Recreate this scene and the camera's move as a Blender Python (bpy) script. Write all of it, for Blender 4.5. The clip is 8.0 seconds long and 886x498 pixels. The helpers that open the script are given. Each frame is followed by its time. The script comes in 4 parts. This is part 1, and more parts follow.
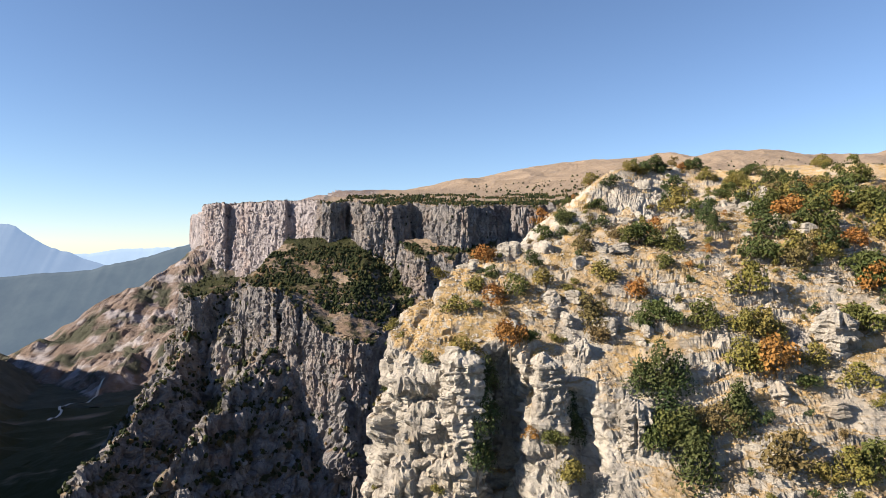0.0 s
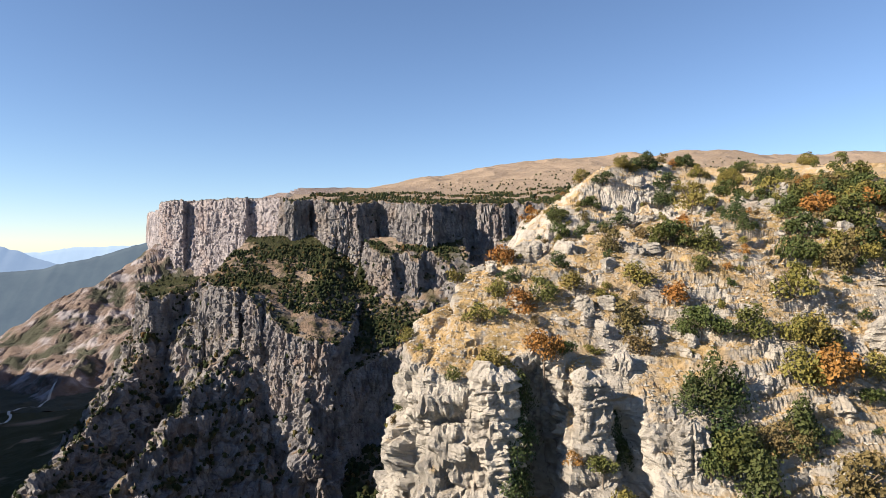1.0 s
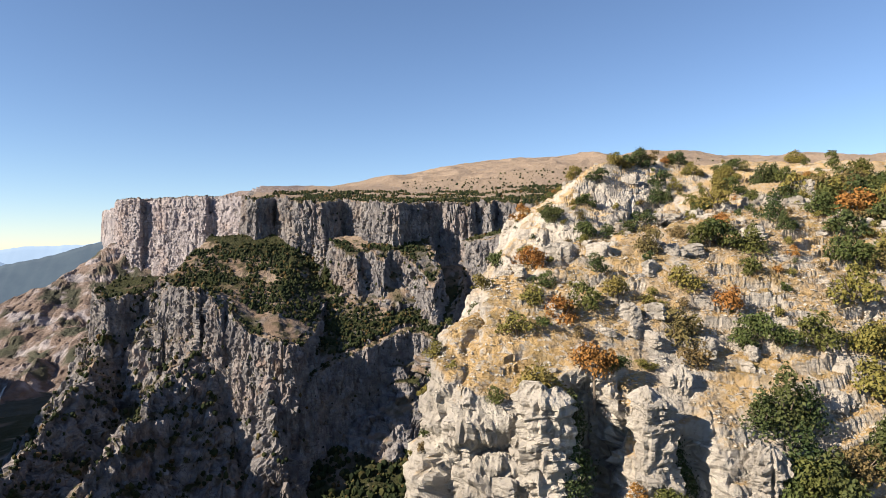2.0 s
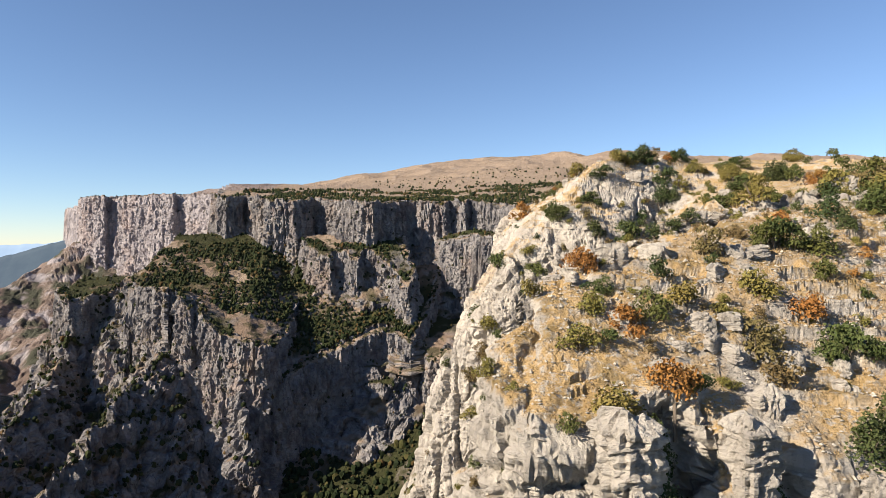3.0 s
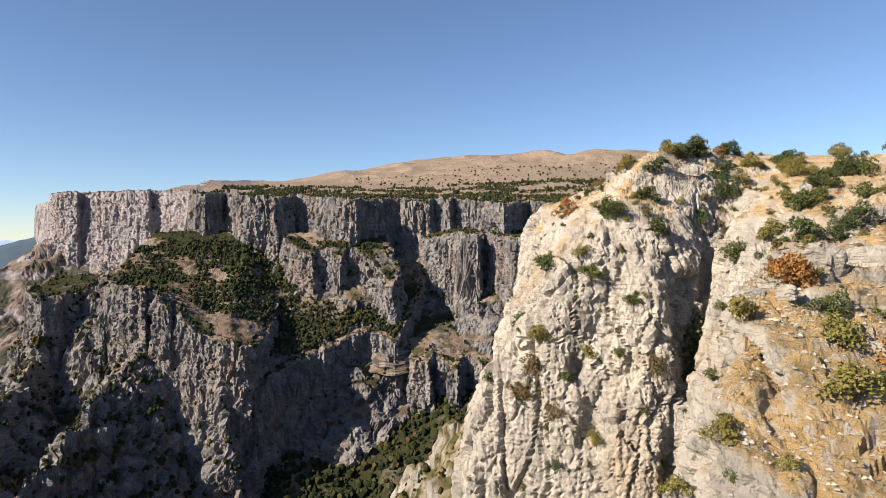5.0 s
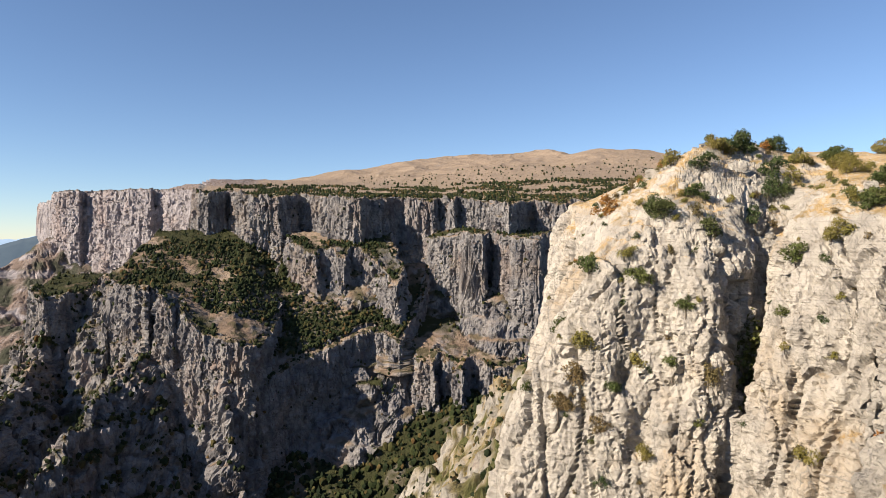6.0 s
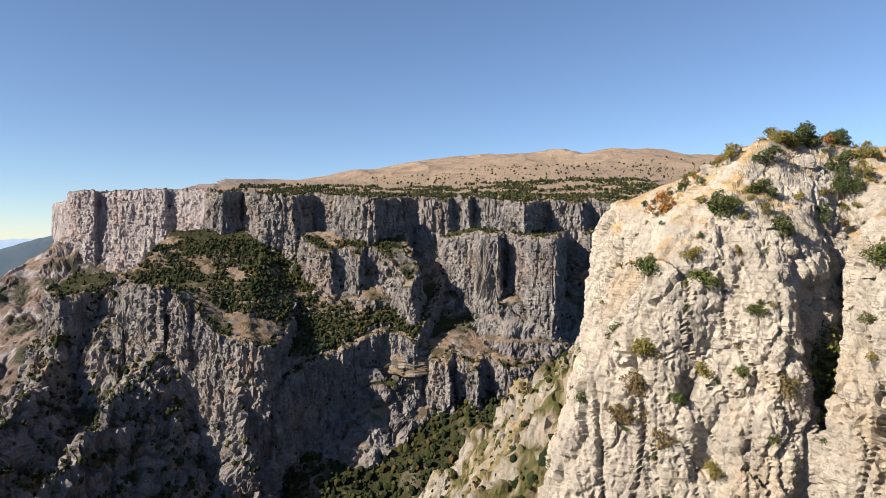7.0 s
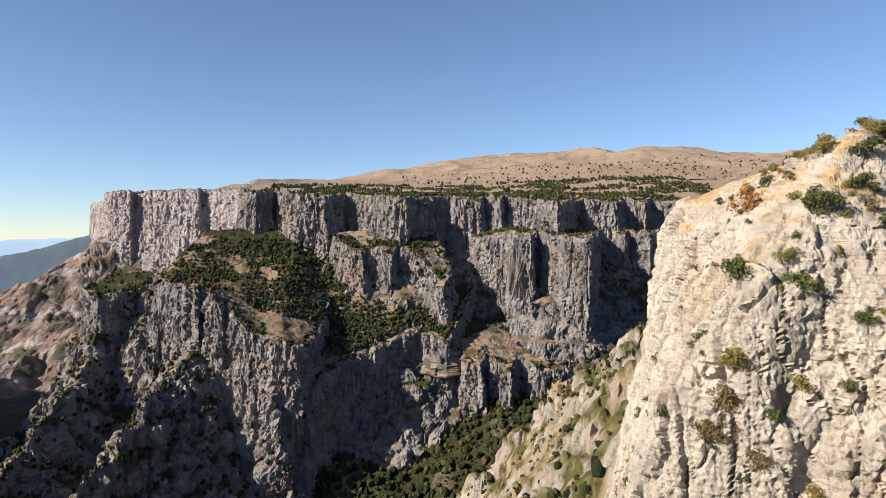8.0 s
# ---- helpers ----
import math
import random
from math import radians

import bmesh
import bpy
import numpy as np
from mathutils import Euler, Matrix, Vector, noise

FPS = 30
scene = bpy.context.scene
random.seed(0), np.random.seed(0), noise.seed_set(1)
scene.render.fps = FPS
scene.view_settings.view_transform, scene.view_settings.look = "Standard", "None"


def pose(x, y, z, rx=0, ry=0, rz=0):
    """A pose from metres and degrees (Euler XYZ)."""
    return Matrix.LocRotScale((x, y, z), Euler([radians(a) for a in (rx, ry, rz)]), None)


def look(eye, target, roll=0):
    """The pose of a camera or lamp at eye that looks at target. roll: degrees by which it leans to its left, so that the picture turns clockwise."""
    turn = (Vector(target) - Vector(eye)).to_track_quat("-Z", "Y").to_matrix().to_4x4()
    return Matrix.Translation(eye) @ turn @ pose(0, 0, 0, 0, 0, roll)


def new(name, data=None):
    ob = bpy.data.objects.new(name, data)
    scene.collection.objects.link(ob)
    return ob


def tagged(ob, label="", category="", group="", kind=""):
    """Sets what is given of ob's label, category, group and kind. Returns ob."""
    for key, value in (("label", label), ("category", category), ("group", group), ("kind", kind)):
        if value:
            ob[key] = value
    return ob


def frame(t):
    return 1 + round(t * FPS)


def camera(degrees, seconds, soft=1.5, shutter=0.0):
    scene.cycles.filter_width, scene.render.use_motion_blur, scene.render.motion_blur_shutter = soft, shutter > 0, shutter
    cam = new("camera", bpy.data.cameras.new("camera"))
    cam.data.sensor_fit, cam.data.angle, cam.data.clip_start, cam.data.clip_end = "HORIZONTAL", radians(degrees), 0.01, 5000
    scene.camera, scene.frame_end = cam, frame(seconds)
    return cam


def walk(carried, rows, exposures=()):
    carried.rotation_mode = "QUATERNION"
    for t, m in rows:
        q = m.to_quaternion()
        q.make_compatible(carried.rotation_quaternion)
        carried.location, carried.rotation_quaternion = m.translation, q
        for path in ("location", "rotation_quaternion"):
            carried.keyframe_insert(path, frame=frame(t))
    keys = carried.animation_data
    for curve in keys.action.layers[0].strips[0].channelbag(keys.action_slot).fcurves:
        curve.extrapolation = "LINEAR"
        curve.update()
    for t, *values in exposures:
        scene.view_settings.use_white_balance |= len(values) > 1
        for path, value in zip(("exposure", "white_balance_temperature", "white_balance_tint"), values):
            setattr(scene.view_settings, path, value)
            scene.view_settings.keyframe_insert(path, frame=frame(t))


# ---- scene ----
cam = camera(67.2, 8.0, soft=0.85)
METRES, EYE, TILT, LEAN, TURN = 80.0, 0.0, 0.0, 0.0, 0.0
ROWS = [
    (0.0, 0.0, 0.0, 0.0, 0.0, 0.0, -0.0),
    (0.5, -0.0361, 0.0512, 0.0014, -1.64, -0.08, 0.03),
    (1.0, -0.0712, 0.1031, 0.0033, -3.22, -0.15, 0.04),
    (1.5, -0.1056, 0.1556, 0.0053, -4.84, -0.21, 0.08),
    (3.0, -0.2037, 0.315, 0.0096, -8.91, -0.35, 0.06),
    (3.5, -0.2348, 0.3689, 0.0107, -9.73, -0.4, 0.01),
    (4.0, -0.2653, 0.4232, 0.0115, -10.43, -0.43, -0.07),
    (4.5, -0.2952, 0.478, 0.0125, -10.84, -0.47, -0.12),
    (6.0, -0.3818, 0.6453, 0.0153, -10.73, -0.55, -0.24),
    (6.5, -0.4107, 0.7001, 0.0156, -10.47, -0.57, -0.27),
    (7.0, -0.4399, 0.755, 0.0156, -9.77, -0.57, -0.28),
    (7.5, -0.4687, 0.8106, 0.0159, -8.58, -0.6, -0.27),
    (8.0, -0.498, 0.8658, 0.016, -7.31, -0.62, -0.3),
]
walk(cam, [(t, pose(0, 0, EYE, TILT, LEAN, TURN) @ pose(METRES * x, METRES * y, METRES * z, 90 + pitch, roll, yaw)) for t, x, y, z, yaw, pitch, roll in ROWS], [(0.0, 1.28), (1.5, 1.25), (4.0, 1.13), (6.0, 1.1), (8.0, 1.13)])

# ---------------------------------------------------------------- world, sun
SUN = Vector((-0.83, -0.25, 0.5)).normalized()
sun_data = bpy.data.lights.new("sun", "SUN")
sun_data.energy, sun_data.angle, sun_data.color = 5.0, radians(0.55), (1.0, 0.87, 0.7)
sun = new("sun", sun_data)
sun.matrix_world = look(SUN * 1000, (0, 0, 0))

world = bpy.data.worlds.new("sky")
scene.world = world
world.use_nodes = True
wn, wl = world.node_tree.nodes, world.node_tree.links
wn.clear()
sky = wn.new("ShaderNodeTexSky")
sky.sky_type = "NISHITA"
sky.sun_disc = False
sky.sun_elevation = math.asin(SUN.z)
sky.sun_rotation = math.atan2(SUN.x, SUN.y)
sky.altitude, sky.air_density, sky.dust_density, sky.ozone_density = 2600, 1.1, 0.2, 3.5
background = wn.new("ShaderNodeBackground")
background.inputs["Strength"].default_value = 0.067
wout = wn.new("ShaderNodeOutputWorld")
tint = wn.new("ShaderNodeMix")
tint.data_type, tint.blend_type = "RGBA", "MULTIPLY"
tint.inputs[0].default_value = 1.0
tint.inputs[7].default_value = (1.015, 0.985, 1.0, 1)
wl.new(sky.outputs[0], tint.inputs[6])
wl.new(tint.outputs[2], background.inputs["Color"])
wl.new(background.outputs[0], wout.inputs["Surface"])


# ---------------------------------------------------------------- noise
def hash3(i, j, k, seed):
    h = (i * 374761393 + j * 668265263 + k * 2147483647 + seed * 974634721) & 0xFFFFFFFF
    h = ((h ^ (h >> 13)) * 1274126177) & 0xFFFFFFFF
    h = ((h ^ (h >> 16)) * 2246822519) & 0xFFFFFFFF
    return ((h ^ (h >> 15)) & 0xFFFFFF) / float(0xFFFFFF)


def vnoise(x, y, z, seed=0):
    """Smooth value noise, -1 to 1."""
    xi, yi, zi = np.floor(x).astype(np.int64), np.floor(y).astype(np.int64), np.floor(z).astype(np.int64)
    fx, fy, fz = x - xi, y - yi, z - zi
    fx, fy, fz = (f * f * f * (f * (f * 6 - 15) + 10) for f in (fx, fy, fz))
    out = 0
    for a in (0, 1):
        for b in (0, 1):
            for c in (0, 1):
                w = (fx if a else 1 - fx) * (fy if b else 1 - fy) * (fz if c else 1 - fz)
                out = out + w * hash3(xi + a, yi + b, zi + c, seed)
    return out * 2 - 1


def fbm(x, y, z, octaves=4, seed=0, gain=0.5):
    out, amp, f = 0, 1.0, 1.0
    for o in range(octaves):
        out = out + amp * vnoise(x * f + 17.3 * o, y * f - 9.1 * o, z * f + 4.7 * o, seed + o)
        amp, f = amp * gain, f * 2.03
    return out


def billow(x, y, z, octaves=3, seed=0, gain=0.5):
    """Rounded bulges with sharp creases between them, about -0.5 to 0.5."""
    out, amp, f = 0, 1.0, 1.0
    for o in range(octaves):
        out = out + amp * (np.abs(vnoise(x * f + 7.7 * o, y * f + 3.1 * o, z * f - 5.9 * o, seed + o)) - 0.3)
        amp, f = amp * gain, f * 2.1
    return out


def cells(x, y, z, seed):
    """Nearest and second distance to strewn seeds, the nearest one's random number, and a tilted plane through it."""
    i, j, k = (np.floor(v - 0.5).astype(np.int64) for v in (x, y, z))
    d1, d2 = np.full(x.shape, 9.0), np.full(x.shape, 9.0)
    each, plane = np.zeros(x.shape), np.zeros(x.shape)
    for a in (0, 1):
        for b in (0, 1):
            for c in (0, 1):
                h = hash3(i + a, j + b, k + c, seed)
                g = (h * 7919.0) % 1.0
                q = (h * 104729.0) % 1.0
                ox, oy, oz = x - (i + a + 0.1 + 0.8 * h), y - (j + b + 0.1 + 0.8 * g), z - (k + c + 0.1 + 0.8 * q)
                d = np.sqrt(ox * ox + oy * oy + oz * oz)
                first = d < d1
                d2 = np.where(first, d1, np.minimum(d2, d))
                d1 = np.where(first, d, d1)
                each = np.where(first, g, each)
                plane = np.where(first, ox * (2 * g - 1) + oy * (2 * q - 1) + oz * (2 * h - 1), plane)
    return d1, d2, each, plane


def blocks(x, y, z, wide, tall, rough, tilt, joint, seed):
    """Relief of angular blocks: each its own depth and tilt, with open joints between."""
    wx = x + 0.3 * wide * fbm(x / wide, y / wide, z / wide, 2, seed + 1)
    wy = y + 0.3 * wide * fbm(x / wide, y / wide, z / wide + 7, 2, seed + 2)
    d1, d2, each, plane = cells(wx / wide, wy / wide, z / tall, seed)
    return rough * (each - 0.5) + tilt * plane - joint * np.exp(-(((d2 - d1) / 0.09) ** 2))


def smooth(a, b, v):
    t = np.clip((v - a) / (b - a), 0, 1)
    return t * t * (3 - 2 * t)


# ---------------------------------------------------------------- materials
def material(name):
    m = bpy.data.materials.new(name)
    m.use_nodes = True
    n = m.node_tree.nodes
    return m, n, m.node_tree.links, n["Principled BSDF"]


def mixed(n, l, fac, a, b, blend="MIX"):
    x = n.new("ShaderNodeMix")
    x.data_type, x.blend_type = "RGBA", blend
    for s, v in (("Factor", fac), ("A", a), ("B", b)):
        sock = [i for i in x.inputs if i.name == s and (i.type == "RGBA" if s in "AB" else i.type == "VALUE")][0]
        if hasattr(v, "is_linked"):
            l.new(v, sock)
        else:
            sock.default_value = v
    return [o for o in x.outputs if o.type == "RGBA"][0]


def noise_node(n, l, scale, detail=6, rough=0.6, stretch=None, distortion=0.0):
    co = n.new("ShaderNodeNewGeometry").outputs["Position"]
    if stretch:
        mp = n.new("ShaderNodeMapping")
        mp.inputs["Scale"].default_value = stretch
        l.new(co, mp.inputs["Vector"])
        co = mp.outputs[0]
    t = n.new("ShaderNodeTexNoise")
    t.inputs["Scale"].default_value, t.inputs["Detail"].default_value = scale, detail
    t.inputs["Roughness"].default_value, t.inputs["Distortion"].default_value = rough, distortion
    l.new(co, t.inputs["Vector"])
    return t.outputs["Fac"]


def ramp(n, l, fac, lo, hi):
    r = n.new("ShaderNodeMapRange")
    r.inputs["From Min"].default_value, r.inputs["From Max"].default_value = lo, hi
    l.new(fac, r.inputs["Value"])
    return r.outputs[0]


def attribute(n, name):
    a = n.new("ShaderNodeAttribute")
    a.attribute_name = name
    return a.outputs["Fac"]


def bump(n, l, height, bsdf, strength, distance):
    b = n.new("ShaderNodeBump")
    b.inputs["Strength"].default_value, b.inputs["Distance"].default_value = strength, distance
    l.new(height, b.inputs["Height"])
    l.new(b.outputs[0], bsdf.inputs["Normal"])


def terrain_material(name, size, light, grey, warm, grass_a, grass_b, scrub, red=(0.36, 0.20, 0.125, 1), bare=(0.36, 0.27, 0.17, 1), gravel=0.5):
    """Limestone with stains and crevices, and dry grass, soil and scrub where the attributes say so. size: metres of the main pattern."""
    m, n, l, p = material(name)
    s = 1.0 / size
    rock = mixed(n, l, ramp(n, l, noise_node(n, l, 0.35 * s, 8, 0.62), 0.35, 0.6), grey, light)
    rock = mixed(n, l, ramp(n, l, noise_node(n, l, 0.12 * s, 5, 0.6), 0.53, 0.75), rock, warm)
    streak = ramp(n, l, noise_node(n, l, 0.5 * s, 5, 0.6, (1, 1, 0.12)), 0.58, 0.78)
    rock = mixed(n, l, streak, rock, [c * 0.5 for c in grey[:3]] + [1])
    beds = noise_node(n, l, 0.7 * s, 6, 0.66, (0.16, 0.16, 5.0))
    rock = mixed(n, l, ramp(n, l, beds, 0.58, 0.72), rock, [c * 0.78 for c in grey[:3]] + [1])
    warp = n.new("ShaderNodeVectorMath")
    warp.operation = "MULTIPLY_ADD"
    warp.inputs[1].default_value = (0.9 * size, 0.9 * size, 0.9 * size)
    colour_noise = n.new("ShaderNodeTexNoise")
    colour_noise.inputs["Scale"].default_value, colour_noise.inputs["Detail"].default_value = 0.8 * s, 4
    place = n.new("ShaderNodeNewGeometry").outputs["Position"]
    l.new(place, colour_noise.inputs["Vector"])
    l.new(colour_noise.outputs["Color"], warp.inputs[0])
    l.new(place, warp.inputs[2])
    squeeze = n.new("ShaderNodeMapping")
    squeeze.inputs["Scale"].default_value = (1.0, 1.0, 0.3)
    l.new(warp.outputs[0], squeeze.inputs["Vector"])
    cells = n.new("ShaderNodeTexVoronoi")
    cells.feature = "DISTANCE_TO_EDGE"
    cells.inputs["Scale"].default_value = 0.85 * s
    l.new(squeeze.outputs[0], cells.inputs["Vector"])
    open_joint = n.new("ShaderNodeMath")     # joints open only here and there
    open_joint.operation = "MAXIMUM"
    l.new(ramp(n, l, cells.outputs["Distance"], 0.0, 0.05), open_joint.inputs[0])
    l.new(ramp(n, l, noise_node(n, l, 0.45 * s, 5, 0.65), 0.62, 0.42), open_joint.inputs[1])
    joint = open_joint.outputs[0]
    rock = mixed(n, l, joint, [c * 0.8 for c in grey[:3]] + [1], rock)
    # random dark spots put the shade of small crevices into the rock colour
    crevice_spots = ramp(n, l, noise_node(n, l, 2.3 * s, 6, 0.7), 0.6, 0.74)
    rock = mixed(n, l, crevice_spots, rock, [c * 0.55 for c in grey[:3]] + [1])
    rock = mixed(n, l, ramp(n, l, attribute(n, "red"), 0.2, 1.0), rock, red)
    grass = mixed(n, l, ramp(n, l, noise_node(n, l, 0.9 * s, 7, 0.65), 0.38, 0.62), grass_a, grass_b)
    grass = mixed(n, l, ramp(n, l, noise_node(n, l, 3.0 * s, 6, 0.7), gravel, gravel + 0.12), grass, [c * 0.9 for c in light[:3]] + [1])
    grass = mixed(n, l, attribute(n, "bare"), grass, bare)
    col = mixed(n, l, attribute(n, "soil"), rock, grass)
    col = mixed(n, l, attribute(n, "scrub"), col, scrub)
    l.new(col, p.inputs["Base Color"])
    p.inputs["Roughness"].default_value = 0.92
    p.inputs["Specular IOR Level"].default_value = 0.15
    height = noise_node(n, l, 3.2 * s, 9, 0.72)
    for part, share in ((beds, 1.0), (noise_node(n, l, 1.2 * s, 6, 0.65, (1, 1, 0.16)), 0.7), (joint, 0.16)):
        add = n.new("ShaderNodeMath")
        add.operation = "MULTIPLY_ADD"
        l.new(part, add.inputs[0])
        add.inputs[1].default_value = share
        l.new(height, add.inputs[2])
        height = add.outputs[0]
    bump(n, l, height, p, 1.0, 0.3 * size)
    return m


near_rock = terrain_material("limestone_and_dry_grass", 2.0, (0.485, 0.445, 0.392, 1), (0.33, 0.303, 0.27, 1), (0.42, 0.335, 0.24, 1),
                             (0.45, 0.315, 0.155, 1), (0.37, 0.255, 0.12, 1), (0.075, 0.064, 0.02, 1))
# same limestone as near_rock, base colours lowered to deepen the far wall's shade
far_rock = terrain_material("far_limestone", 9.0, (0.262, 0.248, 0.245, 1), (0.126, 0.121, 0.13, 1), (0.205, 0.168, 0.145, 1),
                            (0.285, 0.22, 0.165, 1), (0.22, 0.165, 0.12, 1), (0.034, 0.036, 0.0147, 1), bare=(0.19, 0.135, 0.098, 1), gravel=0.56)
# pinkish limestone, with distance haze put into its pale bluish base colours
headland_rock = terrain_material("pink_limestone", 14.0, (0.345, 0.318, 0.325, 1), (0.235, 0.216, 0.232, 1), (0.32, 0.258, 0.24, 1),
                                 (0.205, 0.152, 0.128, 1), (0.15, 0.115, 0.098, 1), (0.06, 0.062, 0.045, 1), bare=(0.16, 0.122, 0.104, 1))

spur_rock = terrain_material("spur_limestone", 4.0, (0.35, 0.322, 0.285, 1), (0.21, 0.197, 0.175, 1), (0.3, 0.232, 0.165, 1),
                             (0.33, 0.235, 0.115, 1), (0.25, 0.185, 0.09, 1), (0.07, 0.072, 0.026, 1), bare=(0.3, 0.215, 0.12, 1))

# ---------------------------------------------------------------- mesh helpers
def grid_object(name, P, mat, attrs=None, flat=True):
    """One mesh from a grid of places, rows by columns."""
    nv, nu = P.shape[:2]
    me = bpy.data.meshes.new(name)
    me.vertices.add(nv * nu)
    me.vertices.foreach_set("co", P.reshape(-1, 3).astype(np.float32).ravel())
    idx = np.arange(nv * nu).reshape(nv, nu)
    q = np.stack([idx[:-1, :-1], idx[:-1, 1:], idx[1:, 1:], idx[1:, :-1]], -1).reshape(-1, 4)
    me.loops.add(q.size)
    me.polygons.add(len(q))
    me.loops.foreach_set("vertex_index", q.ravel().astype(np.int32))
    me.polygons.foreach_set("loop_start", np.arange(0, q.size, 4, dtype=np.int32))
    me.polygons.foreach_set("use_smooth", np.full(len(q), not flat))
    for key, v in (attrs or {}).items():
        a = me.attributes.new(key, "FLOAT", "POINT")
        a.data.foreach_set("value", np.clip(v, 0, 1).astype(np.float32).ravel())
    me.update(calc_edges=True)
    me.materials.append(mat)
    return new(name, me)


def catmull(C, n):
    """n samples of a smooth curve (or sheet) through the control rows C."""
    k = len(C)
    t = np.linspace(0, k - 1, n)
    i = np.clip(np.floor(t).astype(int), 0, k - 2)
    f = (t - i).reshape(-1, *([1] * (C.ndim - 1)))
    p0, p1, p2, p3 = C[np.clip(i - 1, 0, k - 1)], C[i], C[i + 1], C[np.clip(i + 2, 0, k - 1)]
    return 0.5 * (2 * p1 + (p2 - p0) * f + (2 * p0 - 5 * p1 + 4 * p2 - p3) * f**2 + (3 * p1 - p0 - 3 * p2 + p3) * f**3)


def even(curves, n, weight=None):
    """Each row of points again with n samples, spread evenly (or by weight of place) along it."""
    out = np.empty((len(curves), n, 3))
    for r, c in enumerate(curves):
        step = np.linalg.norm(np.diff(c, axis=0), axis=1)
        if weight is not None:
            step = step * weight(0.5 * (c[1:] + c[:-1]))
        s = np.concatenate([[0], np.cumsum(step)])
        want = np.linspace(0, s[-1], n)
        for a in range(3):
            out[r, :, a] = np.interp(want, s, c[:, a])
    return out


def normals(P):
    du, dv = np.gradient(P, axis=1), np.gradient(P, axis=0)
    nn = np.cross(du, dv)
    nn /= np.linalg.norm(nn, axis=2, keepdims=True) + 1e-9
    return nn


def blur(A, r, passes=2):
    """Box blur of a grid, edges repeated."""
    A = A if A.ndim == 3 else A[..., None]
    for _ in range(passes):
        for axis in (0, 1):
            pad = [(0, 0)] * 3
            pad[axis] = (r + 1, r)
            c = np.cumsum(np.pad(A, pad, mode="edge"), axis=axis)
            n = A.shape[axis]
            hi, lo = np.arange(2 * r + 1, 2 * r + 1 + n), np.arange(0, n)
            A = (np.take(c, hi, axis) - np.take(c, lo, axis)) / (2 * r + 1)
    return A[..., 0] if A.shape[2] == 1 else A


def soft_normals(P, r):
    N = blur(up_normals(P), r)
    return N / np.linalg.norm(N, axis=2, keepdims=True)


def up_normals(P):
    N = normals(P)
    return -N if N[:, :, 2].mean() < 0 else N


# ---------------------------------------------------------------- far terrain
def sdist(x, y, poly):
    """Distance to a closed outline, plus inside, minus outside."""
    d2 = np.full(x.shape, 1e18)
    inside = np.zeros(x.shape, bool)
    for (ax, ay), (bx, by) in zip(poly, poly[1:] + poly[:1]):
        ex, ey = bx - ax, by - ay
        t = np.clip(((x - ax) * ex + (y - ay) * ey) / (ex * ex + ey * ey), 0, 1)
        d2 = np.minimum(d2, (x - ax - t * ex) ** 2 + (y - ay - t * ey) ** 2)
        if by != ay:
            inside ^= ((ay > y) != (by > y)) & (x < ex * (y - ay) / (by - ay) + ax)
    return np.where(inside, 1, -1) * np.sqrt(d2)


def ridge(x, y, line, slope):
    """Height of a ridge whose crest runs through line, with sides that fall by slope."""
    z = np.full(x.shape, -1e9)
    for (ax, ay, az), (bx, by, bz) in zip(line, line[1:]):
        ex, ey = bx - ax, by - ay
        t = np.clip(((x - ax) * ex + (y - ay) * ey) / (ex * ex + ey * ey), 0, 1)
        z = np.maximum(z, az + t * (bz - az) - slope * np.hypot(x - ax - t * ex, y - ay - t * ey))
    return z


# fronts of the cliffs, west to east
BENCH = [(-373, 1215), (-335, 1140), (-291, 1092), (-274, 1078), (-275, 1108), (-244, 1064), (-233, 1058), (-234, 1090), (-211, 1050), (-196, 1040), (-167, 1028), (-143, 1018),
         (-129, 1012), (-107, 1036), (-95, 1075), (-86, 1130)]
AMPHITHEATRE = [(-114, 1024), (-98, 1040), (-67, 1062), (-33, 1085), (19, 1108), (55, 1128), (81, 1118), (99, 1096), (117, 1135), (133, 1160), (161, 1215), (185, 1280)]
TOWERS = [(-88, 1300), (-66, 1245), (-50, 1228), (-31, 1212), (-23, 1240), (-5, 1226), (15, 1203), (29, 1236), (53, 1222), (79, 1186), (100, 1146), (117, 1192), (106, 1250), (106, 1320)]
EAST = [(167, 1310), (172, 1256), (189, 1236), (216, 1214), (231, 1185), (248, 1160), (266, 1205), (281, 1220), (279, 1182), (299, 1132), (330, 1104), (360, 1165), (398, 1235), (422, 1246),
        (430, 1204), (452, 1236), (473, 1190), (504, 1236), (562, 1200), (656, 1230)]
LOW_EAST = [(110, 1190), (116, 1126), (125, 1092), (147, 1074), (161, 1112), (179, 1084), (191, 1056), (210, 1100), (241, 1060), (323, 1090), (431, 1100)]
BLOCK = [(-493, 1250), (-464, 1190), (-439, 1160), (-422, 1178), (-399, 1212), (-391, 1250)]
RIM = [(-272, 1460), (-253, 1400), (-234, 1386), (-209, 1408), (-205, 1440), (-183, 1388), (-145, 1340), (-100, 1328), (-74, 1350), (-64, 1392), (-32, 1340), (-3, 1302), (28, 1262),
       (46, 1254), (66, 1290), (94, 1312), (137, 1340), (141, 1308), (188, 1296), (201, 1326), (224, 1294), (240, 1326), (257, 1292), (282, 1262), (312, 1218), (352, 1262), (387, 1296),
       (385, 1264), (433, 1246), (464, 1296), (492, 1256), (525, 1304), (562, 1262), (657, 1310), (740, 1290), (872, 1340)]
